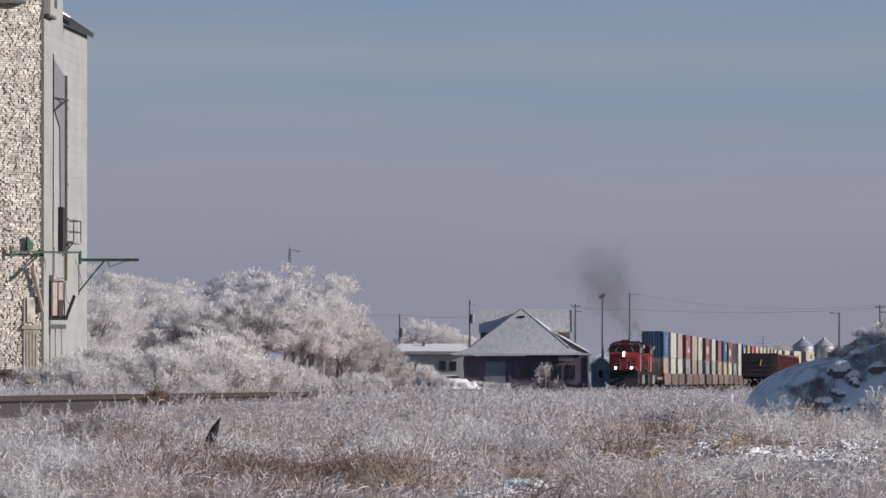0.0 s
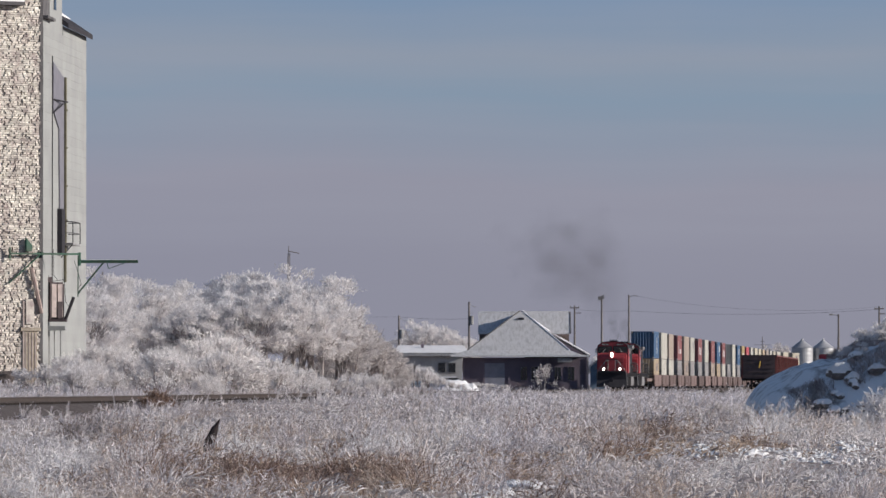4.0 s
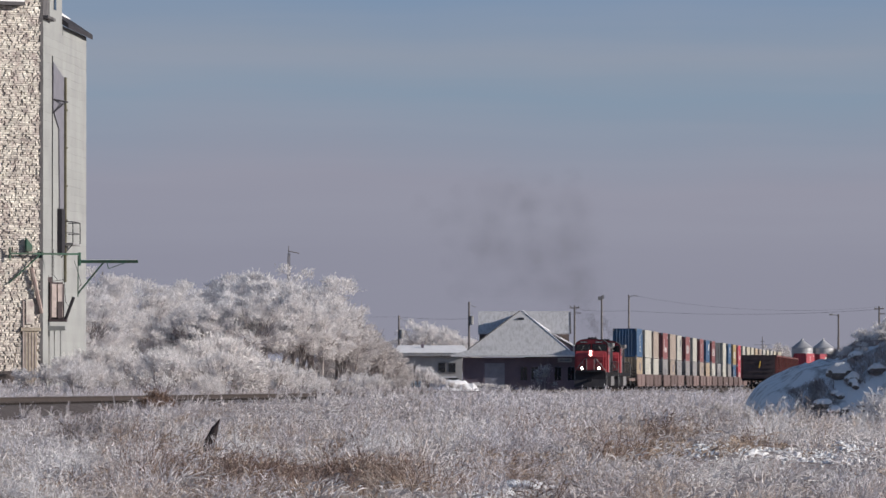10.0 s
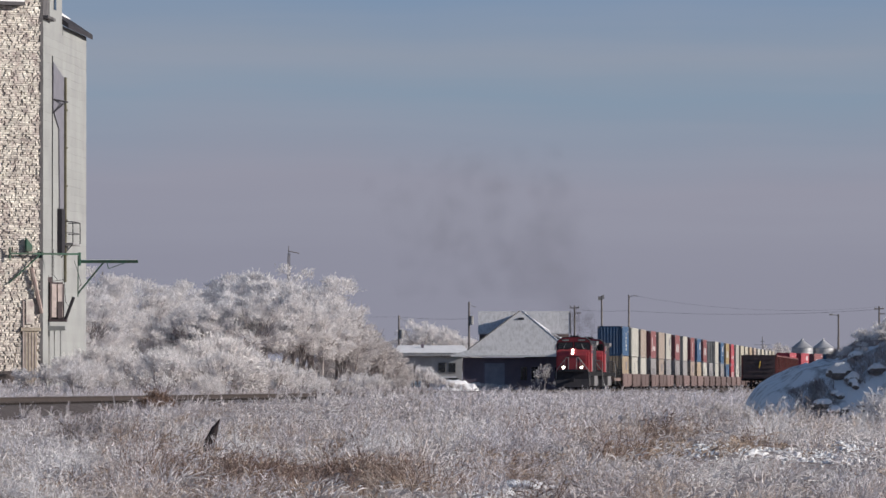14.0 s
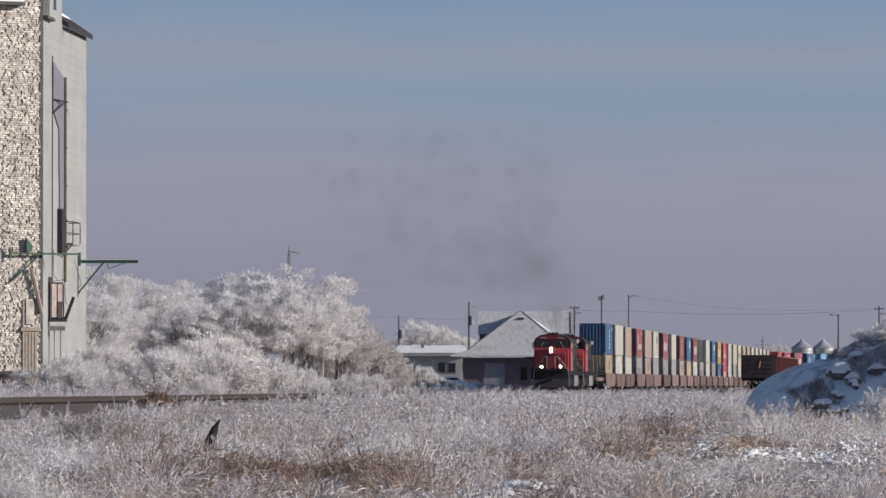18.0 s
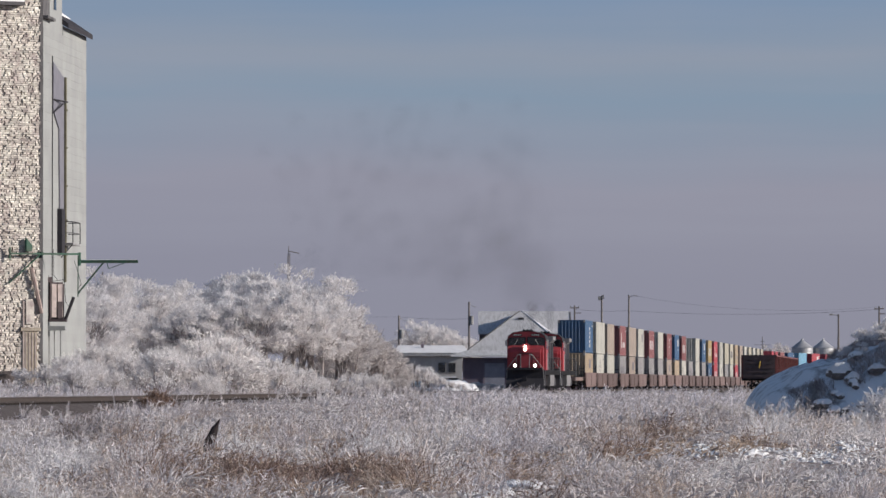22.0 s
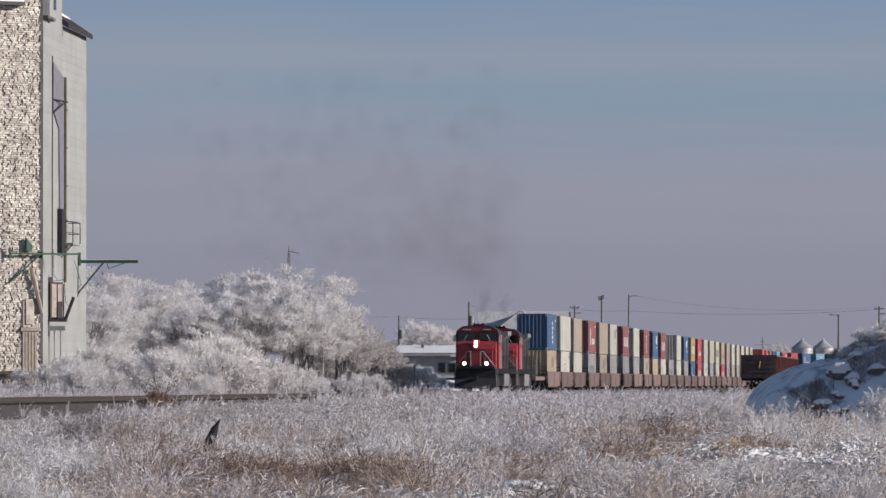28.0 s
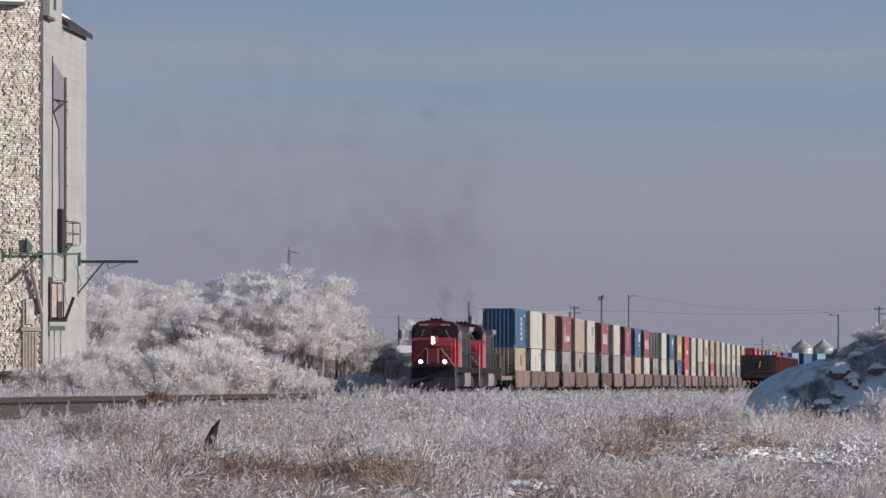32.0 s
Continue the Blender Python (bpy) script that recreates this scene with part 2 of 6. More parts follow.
def boxed(name, dims, material, parent=None, label="", bevel=0.0, at=None):
    bm = bmesh.new()
    box(bm, *dims, bevel=bevel)
    return part(name, bm, material, parent, label, at)


def thing(name, label, category, m=None, group="", kind=""):
    ob = new(name)
    ob.empty_display_size = 0.3
    if m is not None:
        ob.matrix_basis = m
    return tagged(ob, label, category, group, kind)


# ---- track plan ----
HEADING = radians(4.497)
CURVE_AT, CURVE_R, CURVE_TURN = 735.0, 700.0, radians(6.0)


def track_at(u, side=0.0):
    """Place and heading on the main track, u metres on from the point (-0.64, 445)."""
    if u < CURVE_AT:
        h, x, y = HEADING, -0.64 + u * math.sin(HEADING), 445 + u * math.cos(HEADING)
    else:
        x0, y0 = -0.64 + CURVE_AT * math.sin(HEADING), 445 + CURVE_AT * math.cos(HEADING)
        turn = min((u - CURVE_AT) / CURVE_R, CURVE_TURN)
        h = HEADING + turn
        x = x0 + CURVE_R * (math.cos(HEADING) - math.cos(h))
        y = y0 + CURVE_R * (math.sin(h) - math.sin(HEADING))
        rest = (u - CURVE_AT) - CURVE_R * turn
        x, y = x + rest * math.sin(h), y + rest * math.cos(h)
    return x + side * math.cos(h), y - side * math.sin(h), h


def track_x(y):
    return -0.64 + math.tan(HEADING) * (y - 445)


# ---- ground ----
def ground_z(x, y):
    """Height of the snowy field: it rises gently from the camera to the railway."""
    k = min(max((y - 95) / 230, 0), 1)
    z = -1.12 + 0.66 * (k * k * (3 - 2 * k))
    side = x - track_x(y)
    if y > 150:
        left = min(max((-side - 4) / 14, 0), 1)
        z += 0.62 * left * min((y - 150) / 120, 1)
        if abs(side) < 4.5:      # the ballast stands proud of the field
            z = min(z, -0.66 - 0.1 * max(0, 1 - abs(side) / 3))
    z += 0.10 * noise.noise((x * 0.09, y * 0.05, 0.3)) * min(1, y / 60) if y < 600 else 0
    if 60 < y < 400 and abs(side) > 5:      # hummocks
        swell = min(1, (y - 60) / 30) * (1 - 0.75 * min(max((y - 150) / 110, 0), 1)) * min(1, (abs(side) - 5) / 8)
        z += swell * (0.26 * noise.noise((x * 0.42, y * 0.11, 5)) + 0.12 * noise.noise((x * 1.1, y * 0.3, 8)))
    return z


def build_ground():
    ys = [-300, -60, 0, 40, 70] + list(np.arange(84, 260, 2.0)) + list(np.arange(260, 480, 5.0)) + list(np.arange(480, 900, 20.0)) + [950, 1100, 1400, 2000, 3000, 4600]
    us = [-3000, -900, -300, -120, -70, -50] + list(np.arange(-42, -19, 1.6)) + list(np.arange(-19, 19, 0.45)) + list(np.arange(19, 62, 1.6)) + [70, 90, 130, 300, 900, 3000]
    verts = [(u, y, ground_z(u, y)) for y in ys for u in us]
    w = len(us)
    faces = [(r * w + c, r * w + c + 1, (r + 1) * w + c + 1, (r + 1) * w + c) for r in range(len(ys) - 1) for c in range(w - 1)]
    me = mesh("ground", verts, faces, M_GROUND)
    me.polygons.foreach_set("use_smooth", [True] * len(me.polygons))
    tagged(new("ground", me), "snow-covered prairie field with dead brown grass showing", "ground", kind="structure")


build_ground()


def build_track(name, side, u0, u1, label):
    track = thing(name, label, "railway track", kind="structure")
    line = []
    u = u0
    while u <= u1:
        line.append(track_at(u, side))
        u += 8.0
    for s in (-0.75, 0.75):
        bm = bmesh.new()
        prof = [(-0.07, -0.18), (0.07, -0.18), (0.07, -0.15), (0.02, -0.13), (0.02, -0.04), (0.036, -0.03), (0.036, 0.0), (-0.036, 0.0), (-0.036, -0.03), (-0.02, -0.04), (-0.02, -0.13), (-0.07, -0.15)]
        last = None
        for x, y, h in line:
            ring = [bm.verts.new((x + (s + a) * math.cos(h), y - (s + a) * math.sin(h), b)) for a, b in prof]
            if last:
                for i in range(len(prof)):
                    j = (i + 1) % len(prof)
                    bm.faces.new((last[i], last[j], ring[j], ring[i]))
            last = ring
        part("rail", bm, M_STEEL, track)
    bm = bmesh.new()
    last = None
    for x, y, h in line:
        ring = [bm.verts.new((x + a * math.cos(h), y - a * math.sin(h), b + 0.02 * random.random())) for a, b in ((-3.0, -0.75), (-1.7, -0.27), (-0.8, -0.25), (0.8, -0.25), (1.7, -0.27), (3.0, -0.75))]
        if last:
            for i in range(5):
                bm.faces.new((last[i], last[i + 1], ring[i + 1], ring[i]))
        last = ring
    part("ballast", bm, M_BALLAST, track)
    bm = bmesh.new()
    u = u0
    while u < min(u1, 120):
        x, y, h = track_at(u, side)
        box(bm, -1.3, 1.3, -0.11, 0.11, -0.33, -0.185, m=pose(x, y, 0, 0, 0, -math.degrees(h)))
        u += 0.6 if u < -60 else 1.2
    part("ties", bm, M_TIE, track)["kind"] = "stuff"
    return track


build_track("railway_track", 0.0, -260, 1500, "main railway track with rusty rails on a frosted ballast bank")
build_track("railway_siding", 16.15, 60, 620, "railway siding with rusty rails beside the main track")


# ---- grain elevator, beside the track ----
ELEV = pose(-22.65, 380, 0, 0, 0, -3.2)      # its track-side front corner; local -x to the left, +y away


def build_elevator():
    e = thing("grain_elevator", "tall pale board-clad grain elevator with a pitched annex roof", "grain elevator", ELEV)
    # front block with the headhouse above
    bm = bmesh.new()
    box(bm, -10, -0.06, 3.0, 10, -0.6, 22.4)
    part("wall", bm, M_BACKWALL, e)
    boxed("side_wall", (-0.2, 0.0, 0.12, 9.99, -0.6, 21.35), M_WOODWALL, e)
    boxed("headhouse", (-8, -0.02, 3.6, 9.9, 21.3, 30), M_WOODWALL, e)
    # dark panel put in for the shaded gap beside the headhouse
    boxed("roof_panel", (-0.3, -0.05, 0.14, 3.58, 21.36, 25), M_ROOF, e)
    boxed("ledge", (-0.3, 0.32, 0.0, 3.7, 21.2, 21.36), M_ROOF, e)
    boxed("window", (-0.03, 0.03, 5.6, 6.6, 22.0, 23.4), M_GLASS, e)
    # rear annex with a pitched roof
    boxed("annex_wall", (-9, 0.0, 10, 22.6, -0.6, 21.3), M_WOODWALL, e)
    bm = bmesh.new()
    prism(bm, [(0.35, 21.15), (-4.5, 24.05), (-9.4, 21.15), (-9.4, 21.45), (-4.5, 24.7), (0.35, 21.45)], 9.95, 23.0)
    # black rather than M_ROOF: the unlit roof face is put into the colour
    part("annex_roof", bm, M_BLACK, e)
    bm = bmesh.new()
    prism(bm, [(-1.0, 22.36), (-4.5, 24.72), (-4.5, 24.79), (-1.0, 22.43)], 9.95, 23.02)
    part("roof_snow", bm, M_SNOW, e)
    # cladding boards with shadow lines
    for k in range(44):
        z = 0.1 + k * 0.48
        boxed("board", (0.0, 0.018, 10.0, 22.6, z, z + 0.475), M_WOODWALL, e)
        if z < 20.6:
            boxed("board", (0.0, 0.018, 0.2, 9.99, z, z + 0.475), M_WOODWALL, e)
    # shadow wedge, laid on as a dark panel, and loading spout on the side
    bm = bmesh.new()
    prism(bm, [(4.6, 18.95), (4.6, 16.2), (7.6, 15.2), (8.2, 8.0), (10.0, 8.0), (10.0, 18.25)], 0.02, 0.10, axis="x")
    part("leg_casing", bm, M_WALL_SHADE, e, "dark grey panel standing for a shadow wedge")
    bm = bmesh.new()
    rod(bm, (0.16, 10.1, 18.3), (0.16, 10.1, 6.4), 0.09)
    for z in (16.4, 14.2, 12.0, 10.0, 8.0):
        rod(bm, (0.0, 10.1, z), (0.30, 10.1, z), 0.05)
    part("downspout", bm, mat("olive_paint", (0.17, 0.155, 0.10), 0.7), e, "olive-brown downspout")
    bm = bmesh.new()
    rod(bm, (0.05, 4.5, 19.3), (0.05, 4.5, 5.5), 0.03)
    part("cable", bm, M_BLACK, e)
    bm = bmesh.new()
    rod(bm, (0.05, 4.5, 16.8), (0.45, 8.6, 16.8), 0.05)
    rod(bm, (0.05, 4.5, 16.0), (0.42, 8.0, 16.8), 0.05)
    part("bracket", bm, M_BLACK, e)
    # small service platform with railings
    boxed("platform", (0.0, 0.75, 9, 13, 8.55, 8.68), M_GREYM, e)
    bm = bmesh.new()
    for y in (9.1, 12.9):
        rod(bm, (0.72, y, 8.6), (0.72, y, 9.9), 0.03)
        rod(bm, (0.02, y, 9.9), (0.72, y, 9.9), 0.03)
        rod(bm, (0.02, y, 9.25), (0.72, y, 9.25), 0.025)
    rod(bm, (0.72, 9.1, 9.9), (0.72, 12.9, 9.9), 0.03)
    rod(bm, (0.72, 9.1, 9.25), (0.72, 12.9, 9.25), 0.025)
    rod(bm, (0.72, 9.1, 8.6), (0.02, 9.1, 7.8), 0.03)
    part("railing", bm, M_BLACK, e)
    boxed("hatch", (0.02, 0.3, 7.2, 8.8, 8.0, 10.6), M_BLACK, e)
    # green loading arm over the annex
    x0, x1, y, z, drop = 0.02, 3.6, 18.0, 7.75, 1.9
    bm = bmesh.new()
    box(bm, x0, x1, y - 0.09, y + 0.09, z - 0.09, z + 0.09)
    rod(bm, (x0, y, z - drop), (x0 + (x1 - x0) * 0.44, y, z), 0.055)
    box(bm, x0 - 0.08, x0 + 0.04, y - 0.1, y + 0.1, z - drop - 0.2, z + 0.35)
    rod(bm, (1.75, y, z), (1.85, y, z - 0.42), 0.03)
    rod(bm, (1.85, y, z - 0.42), (2.9, y, z - 0.05), 0.022)
    part("loading_arm", bm, M_GREEN, e, "green steel arm")
    # white strip stands for the highlight along the arm's top
    boxed("arm_frost", (0.1, 3.5, y - 0.08, y + 0.08, z + 0.09, z + 0.115), M_SNOW, e, "white line painted for the arm's sunlit top")
    # loading hoppers at the foot, turned a little towards the track
    turned = pose(0.45, 3.0, 0, 0, 0, 24) @ pose(-0.45, -3.0, 0)
    bm = bmesh.new()
    box(bm, 0.05, 0.85, 3.0, 3.2, 4.2, 6.3)
    box(bm, 0.02, 0.10, 2.80, 3.0, 4.2, 6.5)
    box(bm, 0.80, 0.86, 2.80, 3.0, 4.2, 6.2)
    box(bm, -0.3, 0.15, 2.80, 3.0, 6.3, 6.6)
    part("chute_frame", bm, M_GOND_DARK, e, at=turned)
    boxed("chute_panel", (0.12, 0.40, 2.78, 2.98, 4.3, 6.2), M_CHUTE, e, "pale pinkish chute board", at=turned)
    boxed("chute_panel", (0.48, 0.78, 2.78, 2.98, 4.3, 6.2), M_CHUTE, e, "pale pinkish chute board", at=turned)
    boxed("chute_slot", (0.46, 0.74, 2.74, 2.775, 4.25, 5.2), M_GOND_DARK, e, at=turned)
    bm = bmesh.new()
    for a, b in (((0.0, 2.9, 6.7), (0.25, 2.9, 6.35)), ((0.25, 2.9, 6.35), (0.9, 2.9, 6.45)), ((0.9, 2.9, 6.6), (1.0, 2.9, 5.2)), ((1.0, 2.9, 5.2), (1.2, 2.9, 4.9)), ((0.3, 2.9, 8.2), (0.32, 2.9, 6.7)), ((0.32, 2.9, 6.7), (0.55, 2.9, 6.4)), ((1.5, 2.9, 7.5), (1.9, 2.9, 6.2)), ((1.9, 2.9, 6.2), (1.7, 2.9, 5.9))):
        rod(bm, a, b, 0.014, sides=4)
    part("slack_cable", bm, M_BLACK, e)
    boxed("shelf", (0.02, 1.05, 2.6, 3.4, 4.05, 4.2), M_GOND_DARK, e)
    boxed("lower_shelf", (-0.2, 1.0, 2.6, 3.4, 3.55, 3.8), M_WOODWALL, e)
    bm = bmesh.new()
    rod(bm, (0.95, 3.0, 4.1), (1.45, 3.0, 5.45), 0.10)
    part("chute_arm", bm, M_BLACK, e)
    bm = bmesh.new()
    for x in (0.05, 0.35, 0.7):
        rod(bm, (x, 3.0, -0.4), (x, 3.0, 3.6), 0.035)
    part("props", bm, M_GREYM, e)


def build_brick_elevator():
    e = thing("grain_elevator", "older grain elevator with sunlit frost-rimed brick-pattern siding", "grain elevator", ELEV @ pose(-0.02, -0.12, 0, 0, 0, 33))
    boxed("wall", (-9, -0.06, 0.06, 5, -0.6, 24), M_BACKWALL, e)
    boxed("corner_board", (-0.17, 0.04, -0.05, 0.14, -0.6, 26), M_ROOF, e, "dark corner board")
    boxed("front_eave", (-9, -1.35, -0.6, 0.05, 21.85, 22.05), M_ROOF, e)
    boxed("eave_snow", (-9, -1.37, -0.58, 0.05, 22.05, 22.2), M_SNOW, e)
    boxed("door", (-1.15, -0.35, -0.12, 0.06, 0.4, 3.5), M_PLANK, e, "weathered plank door")
    boxed("door_jamb", (-1.25, -1.15, -0.14, 0.06, 0.4, 5.2), M_BACKWALL, e)
    boxed("door_panel", (-1.05, -0.55, -0.16, -0.125, 3.9, 5.3), M_SHINGLE, e)
    boxed("lintel", (-1.4, -0.15, -0.22, 0.06, 3.5, 3.68), M_PLANK, e)
    for k in range(4):
        boxed("door_batten", (-1.1 + k * 0.2, -1.04 + k * 0.2, -0.15, -0.12, 0.5, 3.4), M_BACKWALL, e)
    boxed("kerb", (-1.15, -0.3, -0.4, 0.06, 0.0, 0.42), M_BLACK, e)
    # green loading arm along the wall, its brace, hood and spout
    bm = bmesh.new()
    box(bm, -2.15, 2.25, -0.40, -0.28, 7.80, 7.91)
    rod(bm, (-0.28, -0.34, 7.8), (-2.12, -0.14, 6.2), 0.05)
    box(bm, -2.2, -2.10, -0.36, -0.26, 7.5, 8.2)
    box(bm, 2.18, 2.26, -0.42, -0.26, 7.2, 7.95)
    box(bm, -0.22, -0.1, -0.42, 0.02, 7.76, 7.96)
    part("loading_arm", bm, M_GREEN, e, "green steel arm")
    bm = bmesh.new()
    prism(bm, [(-1.12, 7.98), (-0.76, 7.98), (-0.76, 8.35), (-1.12, 8.72)], -0.34, -0.12)
    part("hood", bm, M_GREEN, e, "green spout hood")
    bm = bmesh.new()
    rod(bm, (-0.80, -0.30, 7.05), (-0.12, -0.22, 4.5), 0.12)
    part("spout", bm, M_SPOUT, e, "faded brown loading spout")
    # frosted brick-pattern siding, course by course
    rng = random.Random(4)
    bricks, z = [], -0.4
    while z < 22.3:
        x = -2.9 - rng.random() * 0.3
        while x < -0.16:
            w = rng.choice((0.14, 0.22, 0.30, 0.42))
            bricks.append((x, min(x + w - 0.02, -0.14), z, z + 0.105, 0.02 + 0.07 * rng.random()))
            x += w
        z += 0.125
    shared = {}
    near = [b for b in bricks if 0.9 < b[2] < 6.1 and b[1] > -2.45][:300]
    rest = [b for b in bricks if b not in near]
    bm = bmesh.new()
    for x0, x1, z0, z1, d in rest:
        if x1 - x0 > 0.05:
            vs = box(bm, x0, x1, -d, 0.05, z0, z1)
            tilt = rng.uniform(-0.03, 0.09)
            for k in (0, 1, 4, 5):
                vs[k].co.x += rng.uniform(-0.02, 0.02)
                vs[k].co.y += (tilt if k in (1, 5) else 0) + rng.uniform(-0.03, 0.02)
                vs[k].co.z += rng.uniform(-0.014, 0.014)
    part("siding_rest", bm, M_SHINGLE_I, e)["kind"] = "stuff"
    for x0, x1, z0, z1, d in near:
        key = (round(x1 - x0, 1), int(d * 60))
        if key not in shared:
            bm = bmesh.new()
            vs = box(bm, 0, max(key[0], 0.1) - 0.02, -d, 0.05, 0, 0.105)
            tilt = rng.uniform(-0.03, 0.09)
            for k in (0, 1, 4, 5):
                vs[k].co.y += (tilt if k in (1, 5) else 0) + rng.uniform(-0.03, 0.02)
                vs[k].co.z += rng.uniform(-0.014, 0.014)
            bmesh.ops.recalc_face_normals(bm, faces=bm.faces)
            me = bpy.data.meshes.new("brick")
            bm.to_mesh(me)
            bm.free()
            me.materials.append(M_SHINGLE)
            shared[key] = me
        part("brick", shared[key], None, e, at=pose(x0, 0, z0))


build_elevator()
build_brick_elevator()
bm_ = bmesh.new()
bmesh.ops.create_icosphere(bm_, subdivisions=4, radius=1)
for v_ in bm_.verts:
    v_.co = v_.co * (1 + 0.3 * noise.noise(v_.co * 2)) * (1 + 0.12 * noise.noise(v_.co * 9))
    v_.co = (v_.co.x * 2.2, v_.co.y * 2.0, v_.co.z * 1.1)
tagged(part("dirt_mound", bm_, M_BALLAST, at=pose(-25.4, 374.5, 0.1)), "low mound of brown dirt at the foot of the elevator", "dirt mound")


# ---- station and its neighbours ----
def hip_faces(bm, x0, x1, y0, y1, z, rx0, rx1, ry0, ry1, rz, thick=0.18):
    lo = [bm.verts.new((x, y, z - thick)) for x, y in ((x0, y0), (x1, y0), (x1, y1), (x0, y1))]
    hi = [bm.verts.new((x, y, z)) for x, y in ((x0, y0), (x1, y0), (x1, y1), (x0, y1))]
    top = [bm.verts.new((x, y, rz)) for x, y in ((rx0, ry0), (rx1, ry0), (rx1, ry1), (rx0, ry1))]
    bm.faces.new(lo[::-1])
    bm.faces.new(top)
    for i in range(4):
        j = (i + 1) % 4
        bm.faces.new((lo[i], lo[j], hi[j], hi[i]))
        bm.faces.new((hi[i], hi[j], top[j], top[i]))


def build_station():
    s = thing("railway_station", "old dark-walled railway station with a snow-dusted hipped roof", "station", pose(8.5, 710, 0))
    z0 = -0.45
    boxed("wall", (-6.3, 6.85, 0, 9, z0, 3.3), M_BRICK, s)
    bm = bmesh.new()          # steep upper roof over flared eaves
    hip_faces(bm, -5.93, 4.87, 0.3, 9.2, 4.08, -0.35, -0.05, 4.4, 5.0, 8.25, thick=0.3)
    hip_faces(bm, -7.66, 6.24, -1.15, 10, 3.56, -5.9, 4.84, 0.33, 9.2, 4.1, thick=0.16)
    part("roof", bm, M_SNOWROOF, s)
    for sx in (-1, 1):
        bm = bmesh.new()
        rod(bm, (4.87 if sx > 0 else -5.93, 0.28, 4.1), (-0.04 if sx > 0 else -0.36, 4.4, 8.27), 0.065, sides=7)
        # white hip on the sun's side, dark on the other: sunlight put into colour
        part("hip_cap", bm, M_SNOW if sx > 0 else M_ROOF, s, "white hip line for snow catching the sun" if sx > 0 else "")
    boxed("eave", (-7.68, 6.9, -1.2, -1.1, 3.38, 3.57), M_SNOW, s, "snowy eave board")
    boxed("vent", (-0.5, 0.1, 3.4, 3.9, 7.35, 7.55), M_BLACK, s)
    # upper cross gable behind
    bm = bmesh.new()
    prism(bm, [(4.3, 5.95), (7.3, 8.2), (10.3, 5.95), (10.3, 5.8), (7.3, 8.0), (4.3, 5.8)], -4.75, 5.05, axis="x")
    part("dormer", bm, M_SNOWROOF, s)
    bm = bmesh.new()
    prism(bm, [(5.0, 3.6), (5.0, 6.2), (7.3, 7.95), (9.6, 6.2), (9.6, 3.6)], -4.6, 4.9, axis="x")
    part("dormer_wall", bm, mat("brown_gable_wall", (0.20, 0.155, 0.145), 0.85), s)
    bm = bmesh.new()
    rod(bm, (5.06, 4.25, 5.9), (5.06, 7.3, 8.17), 0.075)
    rod(bm, (5.06, 10.35, 5.9), (5.06, 7.3, 8.17), 0.075)
    part("barge_board", bm, M_ROOF, s)
    bm = bmesh.new()
    rod(bm, (-4.75, 7.3, 8.22), (4.98, 7.3, 8.22), 0.05, sides=5)
    part("ridge_snow", bm, M_SNOW, s)
    # lower wing to one side, its roof running down from the ridge
    bm = bmesh.new()
    prism(bm, [(-0.2, 8.15), (2.95, 5.95), (7.1, 3.55), (7.1, 3.35), (2.95, 5.72), (-0.2, 7.9)], 4.6, 9.5)
    part("side_roof", bm, M_ROOF, s)
    bm = bmesh.new()
    prism(bm, [(0.2, 3.3), (0.2, 7.5), (2.9, 5.7), (6.85, 3.5), (6.85, 3.3)], 4.75, 9.3)
    part("side_gable", bm, M_BRICK, s)
    bm = bmesh.new()
    rod(bm, (-0.1, 4.62, 8.15), (2.95, 4.62, 6.02), 0.11, sides=6)
    rod(bm, (2.95, 4.62, 6.02), (7.12, 4.62, 3.6), 0.09, sides=6)
    part("side_roof_snow", bm, M_SNOW, s, "white line of snow on the roof edge")
    boxed("loading_door", (-4.1, -2.0, -0.08, 0.0, z0, 2.7), M_DOOR, s, "grey-blue freight door")
    boxed("door_frame", (-4.3, -4.1, -0.1, 0.0, z0, 2.9), M_BRICK, s)
    for x in (-0.4, 0.75, 3.2, 4.6):
        w = boxed("window", (x, x + 0.85, -0.07, 0.0, 0.8, 2.4), M_BRICK, s)
        boxed("pane", (x + 0.08, x + 0.40, -0.10, -0.06, 0.9, 2.3), M_GLASS, w)
        boxed("pane", (x + 0.45, x + 0.77, -0.10, -0.06, 0.9, 2.3), M_GLASS, w)
    boxed("name_board", (3.6, 5.1, -1.0, -0.92, 2.80, 3.22), M_GREYM, s, "pale station name board")
    boxed("name_bar", (3.8, 4.9, -1.03, -1.005, 2.94, 3.08), M_SLATE, s)
    for x in (-6.3, -1.5, 2.6, 6.75):
        boxed("pilaster", (x - 0.12, x + 0.12, -0.12, 0.0, z0, 3.3), M_BRICK, s)
    bm = bmesh.new()
    rod(bm, (6.75, -0.9, z0), (6.75, -0.9, 3.4), 0.045)
    part("eave_post", bm, M_GREYM, s)


build_station()


